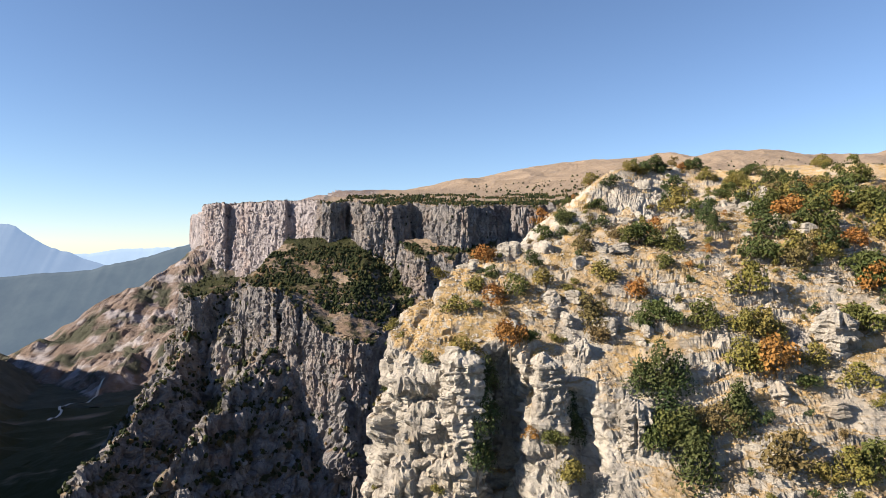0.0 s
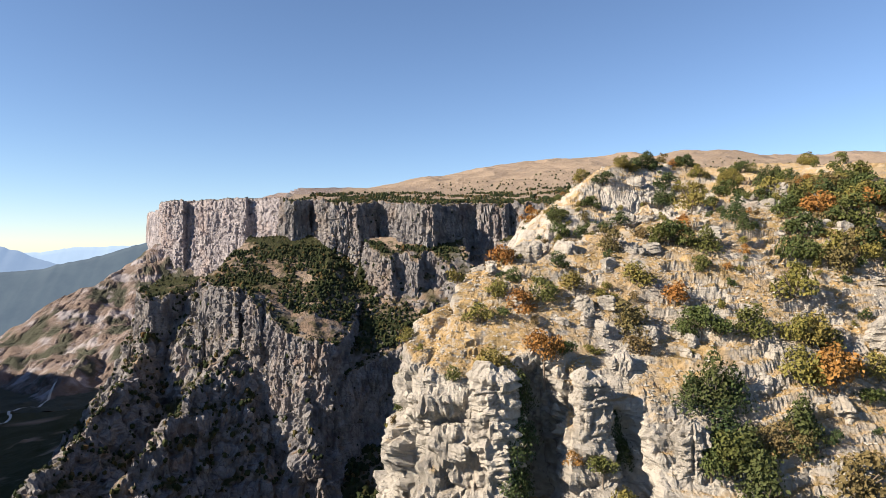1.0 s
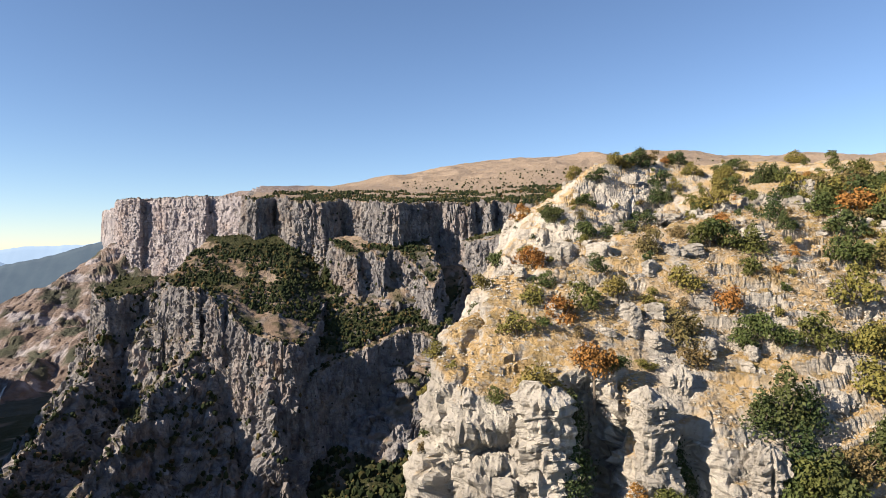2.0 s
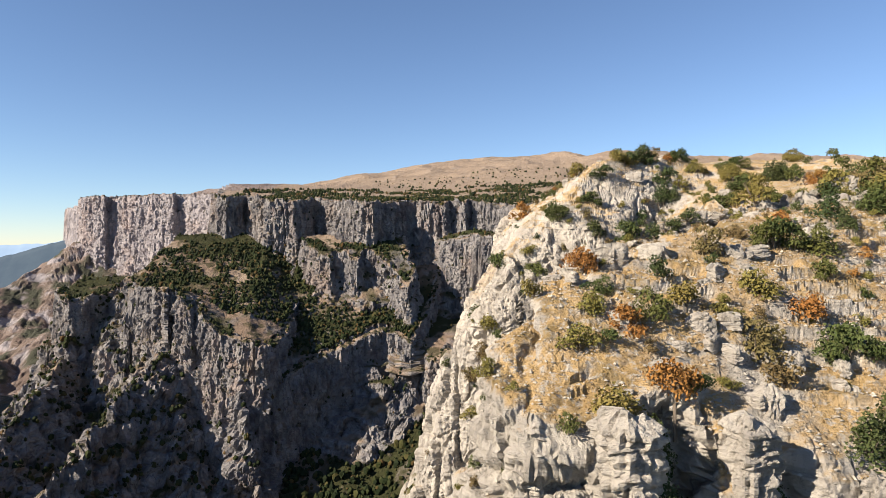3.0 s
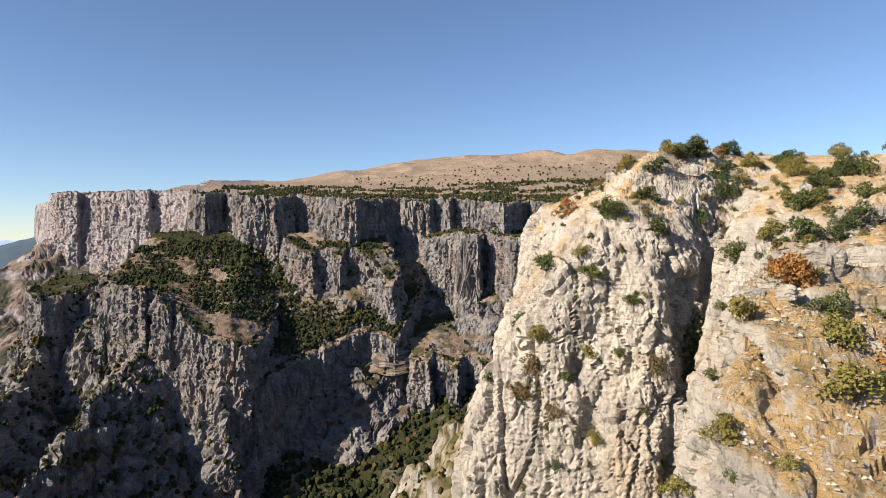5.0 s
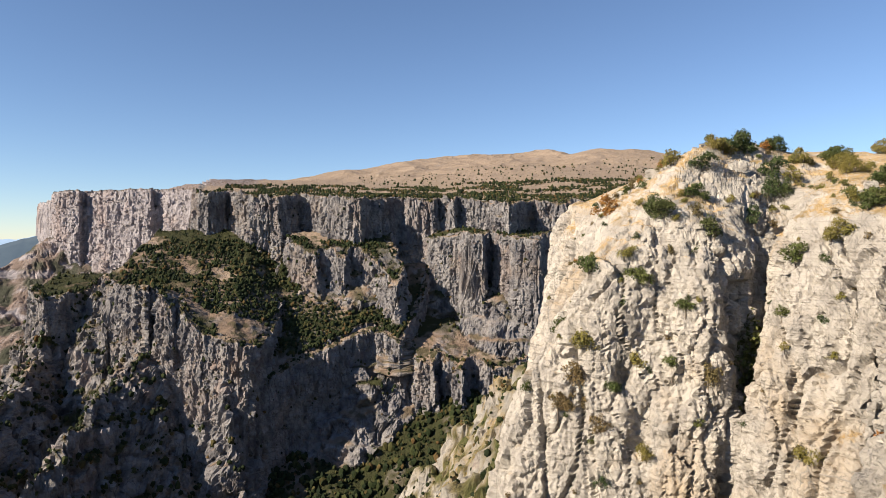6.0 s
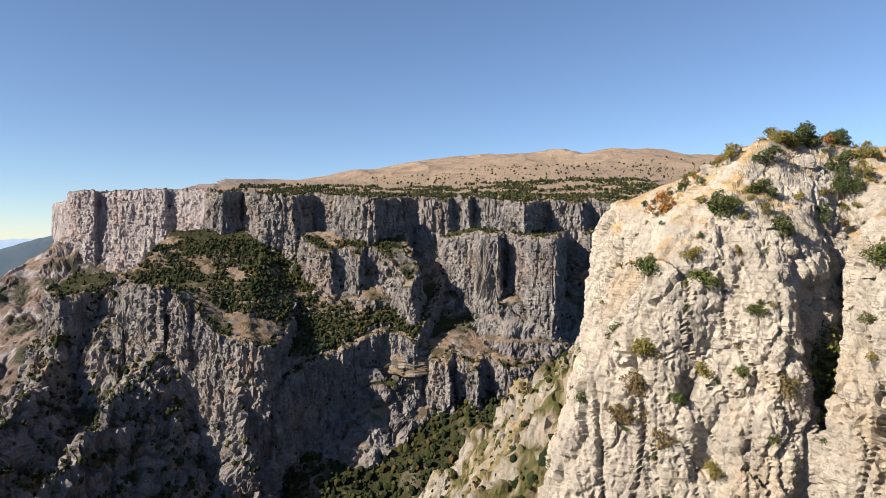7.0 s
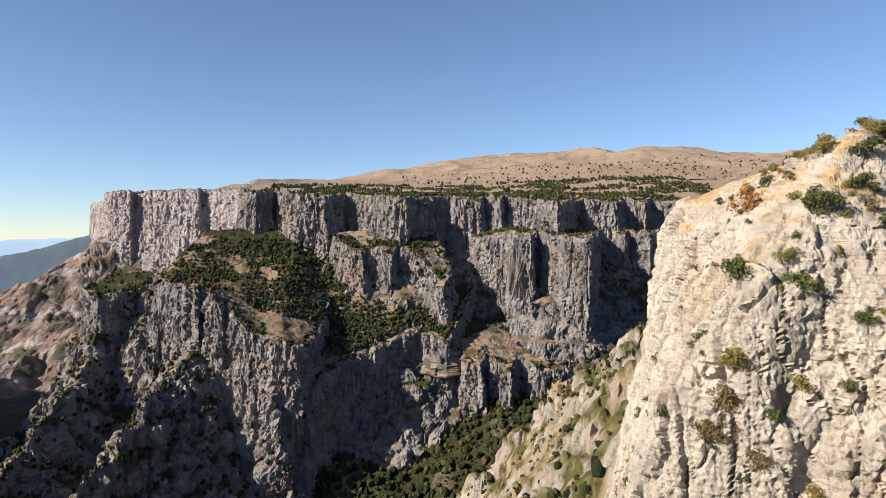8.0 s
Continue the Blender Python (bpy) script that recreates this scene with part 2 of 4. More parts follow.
HEADLAND = [(-1112, 3080), (-1052, 2940), (-1010, 2870), (-968, 2836), (-927, 2826), (-924, 2858), (-896, 2856), (-847, 2815), (-779, 2770), (-716, 2720), 
            (-633, 2670), (-628, 2700), (-600, 2690), (-533, 2620), (-477, 2540), (-465, 2500), (-421, 2400), (-359, 2150), (-291, 1800)]


def bench_top(x, y):
    west = np.clip(0.4 * (-185 - x), 0, 38) * smooth(1180, 1090, y)
    return np.minimum(-110 + 0.5 * (y - 1075), -110 + 0.42 * (y - 1075) - 0.5 * np.maximum(x + 150, 0)) + west


def amphitheatre_top(x, y):
    return -156 + 0.68 * (np.clip(y, 1000, 1300) - 1105)


def towers_top(x, y):
    return -8 + 0.85 * np.minimum(y - 1232, 0) + 0.3 * np.clip(y - 1232, 0, 100)


def east_top(x, y):
    return 14 + 0.12 * (np.clip(y, 1100, 1330) - 1160) - 0.35 * np.maximum(225 - x, 0)


def low_east_top(x, y):
    return -184 + 0.5 * (np.clip(y, 1050, 1250) - 1090)


def block_top(x, y):
    return -84 + 0.2 * (y - 1180) + 0 * x


def rim_top(x, y):
    """The plateau above the rim, with the dry hills far behind."""
    flat = 88 + 0.128 * (np.clip(y, 1200, 2100) - 1330) + smooth(100, 700, x) * (0.075 * (np.clip(y, 1250, 2300) - 1250))
    rise = ridge(x, y, [(60, 2700, 205), (215, 2900, 338), (400, 2940, 385), (530, 2990, 408), (772, 2950, 424), (980, 2950, 438), (1105, 2900, 414), (1266, 2880, 452),
                        (1500, 3000, 432), (1820, 3000, 452), (2600, 2900, 450)], 0.22) - 12 + 9 * fbm(x / 260, y / 260, 0 * x, 4, 61) - 16 * np.abs(vnoise(x / 210, y / 150, 0 * x, 65)) + 3 * fbm(x / 70, y / 70, 0 * x, 3, 67)
    dome = ridge(x, y, [(-700, 3060, 205), (-560, 2960, 240), (-470, 2880, 236), (-420, 2700, 200)], 0.3)
    flat = np.minimum(flat, 178 + smooth(-420, 300, x) * 160)
    return np.maximum(np.maximum(flat, rise), dome)


def headland_top(x, y):
    return 196 - 0.055 * np.maximum(2700 - y, 0)


RIM_BACK = [(1500, 1500), (3200, 1500), (3200, 4800), (-900, 4800), (-1350, 3500)]
# front, back, top, fall (out, down), kind of ground on top
LAYERS = (
    (LOW_EAST, [(431, 1300), (150, 1300)], low_east_top, ([0, 5, 12, 30, 260], [0, 50, 110, 150, 550]), 2),
    (AMPHITHEATRE, [(60, 1330), (-100, 1330)], amphitheatre_top, ([0, 2, 4, 8, 20, 40, 250], [0, 40, 110, 170, 195, 240, 700]), 2),
    (BENCH, [(-40, 1290), (-100, 1420), (-330, 1400)], bench_top, ([0, 3, 6, 12, 16, 26, 34, 60, 300], [0, 30, 70, 90, 150, 175, 235, 300, 900]), 2),
    (TOWERS, [(60, 1370), (-60, 1370)], towers_top, ([0, 4, 10, 22, 45, 260], [0, 30, 60, 85, 130, 600]), 2),
    (EAST, [(760, 1500), (760, 1700), (300, 1500), (170, 1400)], east_top, ([0, 2, 5, 9, 20, 45, 260], [0, 30, 100, 180, 205, 260, 630]), 2),
    (BLOCK, [(-380, 1330), (-470, 1330)], block_top, ([0, 2, 5, 20, 200], [0, 30, 75, 110, 500]), 2),
    (HEADLAND[:-1] + [(-320, 1800)] + RIM[:-1], RIM_BACK, rim_top, ([0, 2, 4, 8, 20, 50, 90, 900], [0, 25, 60, 92, 108, 140, 175, 1400]), 3),
)


def far_height(x, y):
    """Height, kind of ground and unevenness of the far side of the gorge."""
    far = smooth(1600, 2300, y)
    w2 = fbm(x / 30, y / 30, 0 * x, 3, 23) * 4
    wx = x + fbm(x / 60, y / 60, 0 * x, 2, 31) * 5
    wy = y + fbm(x / 60, y / 60, 0 * x + 9, 2, 37) * 5
    lumps = fbm(x / 45, y / 45, 0 * x, 4, 41)
    # valley floor with the river's bed to the west
    floor = -340 + 0.36 * np.clip(x - 30, 0, 400) + 0.05 * np.minimum(x - 70, 0) + 0.5 * np.clip(y - 1000, -60, 85) + 5 * lumps
    floor = np.maximum(floor, -335 + 0.55 * (np.clip(x, 0, 760) - 300)) - 60 * smooth(-300, -900, x) - 40 * smooth(1500, 3000, y)
    z = floor
    kind = np.zeros(x.shape)  # 0 floor, 1 bare cliff, 2 bench, 3 plateau

    def add(z, kind, new_z, k):
        up = new_z > z
        return np.where(up, new_z, z), np.where(up, k, kind)

    # ridges that come down towards the near side in the west
    sl = billow(x / 48, y / 48, 0 * x, 4, 53) * 62
    for line, slope in (
        ([(-330, 1200, -45), (-400, 1215, -96), (-445, 1170, -135), (-425, 1058, -196), (-430, 960, -232), (-436, 884, -256), (-450, 764, -290), (-480, 560, -430)], 1.5),
        ([(-275, 1100, -112), (-268, 1050, -142), (-309, 993, -190), (-318, 900, -238), (-342, 850, -252), (-370, 790, -330)], 1.7),
        ([(-160, 1030, -150), (-140, 985, -235), (-110, 960, -330)], 2.6),
    ):
        z, kind = add(z, kind, ridge(wx, wy, line, slope) + sl * 0.4 + w2 - 6, 1.0)
    for front, back, top, fall, k in LAYERS:
        t = top(x, y) + 3 * lumps
        d = sdist(wx, wy, front + back) + w2 - 8 - 14 * far
        scale = 1 + 1.9 * far
        nz = np.where(d > 0, t, t - np.interp(-d / scale, *fall) * scale) - 1.5
        z, kind = add(z, kind, nz, np.where(d > 2, k, 1.0))
    # the long slope under the headland, and the dark west side of the gorge
    ribs = billow(x / 150, y / 150, 0 * x, 4, 71) * 80
    s = ridge(x, y, [(-1050, 2940, 20), (-1225, 2700, -140), (-1449, 2500, -320), (-1560, 2380, -430)], 0.62) + ribs * 0.5
    s = np.maximum(s, ridge(x, y, [(-700, 2620, -110), (-900, 2400, -235), (-1000, 2150, -350), (-980, 1800, -450)], 0.5) + ribs * 0.5)
    z, kind = add(z, kind, s, 4)
    west = ridge(x, y, [(-1290, 2450, -440), (-1661, 2500, -400), (-2300, 2300, -330), (-2700, 2300, -250)], 0.55)
    # added ridge out of view, its height set to throw shadow on the valley
    west = np.maximum(west, ridge(x, y, [(-2850, 1950, 400), (-2350, 1450, 560), (-2050, 700, 660), (-1900, 0, 520), (-1900, -900, 420)], 0.8)) + ribs * 0.3
    z, kind = add(z, kind, west, 5)
    # the near side's next spur, lower down
    side = billow(x / 26, y / 26, 0 * x, 4, 77) * 19
    for line in ([(320, 420, -10), (200, 452, -20), (143, 486, -42), (112, 535, -100), (92, 590, -145), (78, 650, -205), (70, 760, -310)],
                 [(250, 380, -30), (150, 410, -55), (94, 435, -90), (71, 491, -165), (48, 530, -240)],
                 [(150, 290, 10), (112, 318, -14), (90, 336, -36), (80, 370, -64), (70, 420, -98), (55, 460, -145), (45, 500, -215)],
                 [(90, 235, -15), (56, 250, -40), (36, 262, -62), (22, 275, -100), (12, 290, -160)],
                 [(330, 640, -20), (230, 660, -85), (160, 700, -170), (110, 760, -260), (90, 830, -330)]):
        z, kind = add(z, kind, ridge(wx, wy, line, 1.35) + side - 6, 6)
    # strata of the cliffs
    z = z + np.where(kind == 1, 2.2 * np.sin(z / 5.5 + 2 * lumps), 0)
    return z, kind, lumps


def far_sheet(name, x0, x1, y0, y1, step, label, lower=(), relief=1.0, mat=None, rows=0, big=0):
    down = step / 2 if rows else step
    xs, ys = np.arange(x0, x1 + step / 2, step), np.arange(y0, y1 + down / 2, down)
    X, Y = np.meshgrid(xs, ys)
    Z, kind, lumps = far_height(X, Y)
    gy, gx = np.gradient(Z, down, step)
    if rows:        # more rows where the cliffs stand steep
        s = np.cumsum(blur(np.minimum(np.sqrt(1 + gy**2 + gx**2), 9), 7), axis=0)
        grids = [np.empty((rows, len(xs))) for _ in range(6)]
        for c in range(len(xs)):
            want = np.interp(np.linspace(s[0, c], s[-1, c], rows), s[:, c], ys)
            for g, v in zip(grids, (None, Z, lumps, gx, gy)):
                g[:, c] = want if v is None else np.interp(want, ys, v[:, c])
            grids[5][:, c] = kind[np.clip(np.rint((want - y0) / down).astype(int), 0, len(ys) - 1), c]
        X = np.repeat(xs[None], rows, 0)
        Y, Z, lumps, gx, gy, kind = grids
    for a, b, c, d in lower:
        Z = np.where((X > a + 25) & (X < b - 25) & (Y > c + 25) & (Y < d - 25), Z - 70, Z)
    steep = np.hypot(gx, gy)
    P = np.stack([X, Y, Z], -1)
    big = big or (1.0 if step < 3 else 0.8 if mat else 1.5)
    if relief:      # blocks, beds and overhangs on the steep faces
        N = np.stack([-gx, -gy, np.ones_like(gx)], -1) / np.sqrt(1 + steep**2)[..., None]
        hard = np.maximum(smooth(0.8, 1.8, steep), np.where(kind == 4, 0.4 * smooth(0.0, 0.5, fbm(X / 90, Y / 90, 0 * X, 3, 165)), 0))
        d = billow(X / 26, Y / 26, Z / 34, 3, 151) * 7 * relief + billow(X / 8.5, Y / 8.5, Z / 15, 2, 153) * 2 * min(relief, 1)
        d = d + blocks(X, Y, Z, 30 * big, 60 * big, 10 * big, 8 * big, 6 * big, 155) + blocks(X, Y, Z, 11 * big, 20 * big, 2.4 * big, 2.2 * big, 2.2 * big, 156)
        d = d + blocks(X, Y, Z, 4.5 * big, 6.5 * big, 0.8 * big, 0.8 * big, 0.7 * big, 158)
        bed = np.floor((Z + 4 * lumps) / 9)
        d = d + (hash3(bed.astype(np.int64), np.floor(X / 30).astype(np.int64), np.floor(Y / 40).astype(np.int64), 157) - 0.5) * 3.2 * relief
        P = P + N * (d * hard)[..., None] + np.array((0, 0, 1)) * (fbm(X / 9, Y / 9, Z / 9, 2, 163) * 1.2 * relief)[..., None]
    ground = np.where(kind == 4, smooth(0.7, 0.3, fbm(X / 60, Y / 60, Z / 30, 4, 167) + 0.3 * (steep - 0.8)), smooth(1.5, 0.8, steep + 0.5 * lumps))
    green = smooth(-0.25, 0.35, fbm(X / 70, Y / 70, 0 * X, 4, 83) + np.where(kind == 2, 0.1 + 0.8 * (X < -380), 0) + np.where(kind == 0, 0.9, 0) + np.where(kind == 4, -0.25, 0) + np.where(kind == 6, 0.3, 0))
    green = np.where((kind == 3) & (Y > 1440 + 80 * lumps), 0.0, green)
    ground = np.where(kind == 6, smooth(2.3, 1.3, steep + 0.8 * lumps), ground)
    scrub = np.clip(ground + 0.15, 0, 1) * green * smooth(2.6, 1.2, steep)
    scrub = np.where(kind == 5, 0.9, scrub)
    bare = np.where(kind == 3, 0, np.where(kind == 6, 0.25, 0.85)) * smooth(-0.5, 0.2, lumps) + np.where(kind == 4, 0.15, 0)
    scrub = np.maximum(scrub, np.where((kind == 2) | (kind == 1), np.where(kind == 1, 0.6, 0.75) * smooth(0.12, 0.6, fbm(X / 12, Y / 12, Z / 12, 3, 87)) * smooth(2.2, 0.9, steep), 0))
    red = smooth(0.1, 0.7, fbm(X / 45, Y / 45, Z / 90, 3, 91)) * smooth(1.2, 2.4, steep) * 0.36
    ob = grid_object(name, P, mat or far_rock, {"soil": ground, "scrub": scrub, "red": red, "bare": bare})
    return tagged(ob, label, "cliff", kind="structure"), (P, kind, steep, green)


FINE, MIDDLE = (-570, 580, 740, 1440), (-780, 780, 560, 1720)
HEAD, SPUR, HILLS = (-1700, -180, 1720, 3560), (0, 340, 226, 840), (-190, 2500, 1690, 3250)
ground, _ = far_sheet("ground", -3600, 3600, -2000, 4800, 40, "gorge floor and bare brown hills reaching to the horizon", (MIDDLE, HEAD, SPUR, HILLS), 0)
tagged(ground, category="ground")
middle, mid_data = far_sheet("gorge_slopes", *MIDDLE, 6.0, "steep rocky slopes and forested floor of the gorge", (FINE, SPUR), 0.6)
far_wall, far_data = far_sheet("gorge_wall", *FINE, 2.2, "grey limestone cliffs of the far gorge wall with ledges and buttresses", rows=380)
headland, head_data = far_sheet("headland_cliff", *HEAD, 7.0, "pale pink limestone headland above a brown scree slope", (), 0.6, headland_rock, rows=260)
hills, hill_data = far_sheet("bare_hills", *HILLS, 13.0, "rounded dry grass hills behind the far plateau", (), 0.5)
tagged(hills, category="hill")
low_spur, spur_data = far_sheet("low_spur", *SPUR, 2.0, "scrubby lower spur of broken pale limestone", (), 0.6, spur_rock, big=0.5)


def cliff_sheet(name, front, top, fall, label, seed, step=1.6, big=1.0, mat=None, crest=5.0, rough=1.0):
    """A face of rock that follows a front in plan and falls from its top: flutes, chimneys, ledges, beds and blocks on it."""
    front = np.array(front, float)
    s = np.concatenate([[0], np.cumsum(np.hypot(*np.diff(front, axis=0).T))])
    at = np.linspace(0, s[-1], int(s[-1] / step))
    L = np.stack([np.interp(at, s, front[:, 0]), np.interp(at, s, front[:, 1])], 1)
    tangent = np.gradient(L, axis=0)
    tangent = blur(np.repeat(tangent[None], 3, 0), int(9 * big / step) + 1, 2)[1]
    tangent /= np.linalg.norm(tangent, axis=1, keepdims=True) + 1e-9
    outward = np.stack([tangent[:, 1], -tangent[:, 0]], 1)
    out, down = np.array([-18, -9, -3] + list(fall[0][:-1]), float) * big, np.array([7, 1, 0] + list(fall[1][:-1]), float) * big
    length = np.concatenate([[0], np.cumsum(np.hypot(np.diff(out), np.diff(down)))])
    v = np.linspace(0, length[-1], int(length[-1] / step))
    out, down = np.interp(v, length, out), np.interp(v, length, down)
    lean = np.clip(1 + 0.5 * fbm(L[:, 0] / (40 * big), L[:, 1] / (40 * big), 0 * at, 2, seed), 0.4, 1.7)
    peak = crest * big * fbm(at / (16 * big), 0 * at, 0 * at, 3, seed + 1)
    x = L[None, :, 0] + outward[None, :, 0] * out[:, None] * np.where(out[:, None] > 0, lean[None], 1)
    y = L[None, :, 1] + outward[None, :, 1] * out[:, None] * np.where(out[:, None] > 0, lean[None], 1)
    high = top(L[:, 0], L[:, 1]) + peak
    inside = np.minimum(top(x, y) + peak[None] * np.exp(np.minimum(out, 0) / (8 * big))[:, None], high[None] + 14 * big)
    z = np.where(out[:, None] < 0, inside, high[None]) - down[:, None]
    P = np.stack([x, y, z], -1)
    face = smooth(-4 * big, 2 * big, out)[:, None]
    N = soft_normals(P, max(2, int(5 * big / step)))
    b = big
    flute = billow(x / (17 * b), y / (17 * b), z / (110 * b), 3, seed + 2) * 7 * b + billow(x / (6 * b), y / (6 * b), z / (34 * b), 2, seed + 3) * 2.4 * b
    chimney = np.exp(-((vnoise(x / (21 * b), y / (21 * b), z / (160 * b), seed + 4) / 0.06) ** 2)) * 6 * b + np.exp(-((vnoise(x / (9 * b), y / (9 * b), z / (45 * b), seed + 5) / 0.06) ** 2)) * 2.2 * b
    P = P + N * (rough * (flute - chimney) * face)[..., None]
    N = soft_normals(P, 2)
    x, y, z = P[..., 0], P[..., 1], P[..., 2]
    w = z + 3 * b * fbm(x / (30 * b), y / (30 * b), z / (30 * b), 2, seed + 6)
    k = np.floor(w / (13 * b))
    shelf = (hash3(k.astype(np.int64), np.floor(x / (22 * b)).astype(np.int64), np.floor(y / (22 * b)).astype(np.int64), seed + 7) - 0.5) * 3.0 * b * (1 - 0.7 * (w / (13 * b) - k))
    d = shelf + blocks(x, y, z, 9 * b, 24 * b, 3.0 * b, 3.4 * b, 1.6 * b, seed + 8) + blocks(x, y, z, 4 * b, 7 * b, 1.2 * b, 1.3 * b, 0.7 * b, seed + 9)
    d = d + fbm(x / (3 * b), y / (3 * b), z / (4 * b), 2, seed + 10) * 0.7 * b
    P = P + N * (d * (0.25 + 0.75 * face))[..., None]
    N = up_normals(P)
    x, y, z = P[..., 0], P[..., 1], P[..., 2]
    patch = fbm(x / (14 * b), y / (14 * b), z / (14 * b), 3, seed + 11)
    soil = smooth(0.42, 0.66, 0.4 * N[..., 2] + 0.6 * soft_normals(P, 2)[..., 2] + 0.16 * patch)
    scrub = smooth(-0.1, 0.35, fbm(x / (9 * b), y / (9 * b), z / (9 * b), 3, seed + 12) + 0.1) * smooth(0.2, 0.5, soil + 0.2 * patch) * 0.85
    red = smooth(0.05, 0.6, fbm(x / (40 * b), y / (40 * b), z / (80 * b), 3, seed + 13)) * (1 - soil) * 0.28
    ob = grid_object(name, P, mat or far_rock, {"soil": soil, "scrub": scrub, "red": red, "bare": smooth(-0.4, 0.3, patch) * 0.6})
    tagged(ob, label, "cliff", kind="structure")
    return P, np.ones(soil.shape), np.clip(1 / np.maximum(N[..., 2], 0.05), 0, 9), patch


CLIFFS = [
    cliff_sheet("cliff_low_east", LOW_EAST, low_east_top, LAYERS[0][3], "broken grey limestone crags above the gorge floor", 1000),
    cliff_sheet("cliff_amphitheatre", AMPHITHEATRE, amphitheatre_top, LAYERS[1][3], "smooth hollowed limestone wall stained reddish in deep shade", 1020),
    cliff_sheet("cliff_bench", BENCH, bench_top, LAYERS[2][3], "grey limestone buttress that carries a wooded bench", 1040),
    cliff_sheet("cliff_towers", TOWERS, towers_top, LAYERS[3][3], "row of grey limestone towers over scrubby ledges", 1060),
    cliff_sheet("cliff_east", EAST, east_top, LAYERS[4][3], "tall pale limestone pillars of the far gorge wall", 1080),
    cliff_sheet("cliff_block", BLOCK, block_top, LAYERS[5][3], "square dark limestone block on the ridge", 1100),
    cliff_sheet("cliff_rim", RIM, rim_top, ([0, 2, 4, 8, 20, 50, 90], [0, 25, 60, 92, 108, 140, 175]), "grey limestone cliff band under the far plateau rim", 1120),
]
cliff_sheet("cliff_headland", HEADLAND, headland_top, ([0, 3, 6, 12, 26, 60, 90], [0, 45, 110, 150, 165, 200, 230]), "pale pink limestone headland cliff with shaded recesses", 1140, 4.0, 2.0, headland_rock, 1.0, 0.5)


# ---------------------------------------------------------------- near mountain
# each row runs from the gorge up over the rim and inland
NEAR = [
    [(75, -60, -260), (72, -10, -130), (70, 25, -70), (68, 48, -35), (66, 60, -18), (66, 72, -8), (72, 95, 6), (150, 170, 21)],
    [(25, -60, -260), (27, -5, -130), (28, 28, -70), (29, 50, -32), (30, 60.5, -19.5), (30, 70, -9.5), (38, 92, 4.5), (140, 160, 20)],
    [(8, -40, -260), (10, 10, -130), (11, 42, -62), (12, 53, -35), (12, 62, -20.5), (12, 70.3, -9.2), (25, 91, 2.8), (130, 152, 18)],
    [(-25, 0, -260), (-14, 30, -130), (-5, 50, -74), (-2, 59, -42), (-0.5, 64, -24), (3, 70, -9.2), (19, 90, 1.6), (122, 146, 16.5)],
    [(-45, 55, -260), (-25, 62, -130), (-10, 65, -72), (-7, 67, -36), (-6, 68.8, -14), (-2, 71, -8.6), (15, 89, 0.3), (114, 140, 15)],
    [(-50, 85, -260), (-26, 82, -130), (-11, 79, -72), (-7, 77.5, -36), (-4, 76, -10), (0, 76, -7.4), (14, 90, 0.2), (108, 136, 14)],
    [(-40, 110, -260), (-16, 100, -130), (-4, 92, -72), (2, 88, -36), (6, 86, -6), (9, 87, -3), (18, 93, 1.5), (104, 133, 13.5)],
    [(-30, 130, -260), (-5, 118, -130), (8, 106, -72), (13, 100, -36), (15.5, 96.5, -2), (19, 96, 0.8), (28, 98, 4), (101, 131, 11.5)],
    [(-20, 140, -260), (8, 126, -130), (22, 114, -72), (30, 107, -36), (34, 103, 0), (38, 102.5, 3), (46, 105, 6), (100, 131, 11)],
    [(-12, 146, -260), (14, 132, -130), (32, 124, -72), (46, 119, -36), (57, 117, -2), (61, 117, 4), (70, 120, 8), (102, 134, 14)],
    [(-6, 150, -260), (18, 138, -130), (27, 139, -72), (34.5, 143.5, -36), (41.5, 146.5, -6), (50, 149.5, 7), (66, 152, 13), (112, 156, 18.5)],
    [(0, 153, -260), (24, 146, -130), (39, 149, -72), (46, 154, -36), (50, 158, -10), (55, 162, 3), (66, 168, 14.5), (118, 180, 23)],
    [(-2, 150, -260), (14, 141, -130), (25, 143, -72), (31, 148.5, -26), (35.5, 153, -2), (43, 161, 6), (58, 172, 16.5), (115, 198, 25)],
    [(-20, 152, -260), (-2, 147, -130), (11, 150, -72), (21, 154, -26), (29, 158.5, 2), (37, 166, 12), (54, 176, 20), (110, 215, 26)],
    [(-30, 160, -260), (-13, 157, -130), (-3, 158, -72), (9, 160, -29), (22, 163, 0), (35, 169, 13), (52, 180, 22), (105, 230, 25)],
    [(-34, 172, -260), (-16, 168, -130), (-6, 168, -72), (4.5, 168.5, -30), (19, 172, -3), (31, 178, 10), (52, 190, 20), (100, 245, 23)],
    [(-28, 195, -260), (-10, 190, -130), (2, 188, -72), (13, 188, -30), (26, 190, 0), (34, 195, 10), (55, 205, 18), (104, 260, 20)],
    [(-10, 235, -260), (10, 230, -130), (22, 227, -72), (30, 226, -30), (37, 224, 8), (45, 226, 12), (62, 230, 17), (112, 280, 22)],
    [(20, 300, -260), (40, 290, -130), (55, 280, -72), (62, 275, -30), (70, 270, 5), (80, 270, 10), (100, 275, 14), (140, 320, 20)],
    [(60, 380, -260), (90, 370, -130), (110, 360, -72), (120, 350, -30), (130, 340, 0), (140, 335, 8), (160, 335, 12), (220, 370, 20)],
]


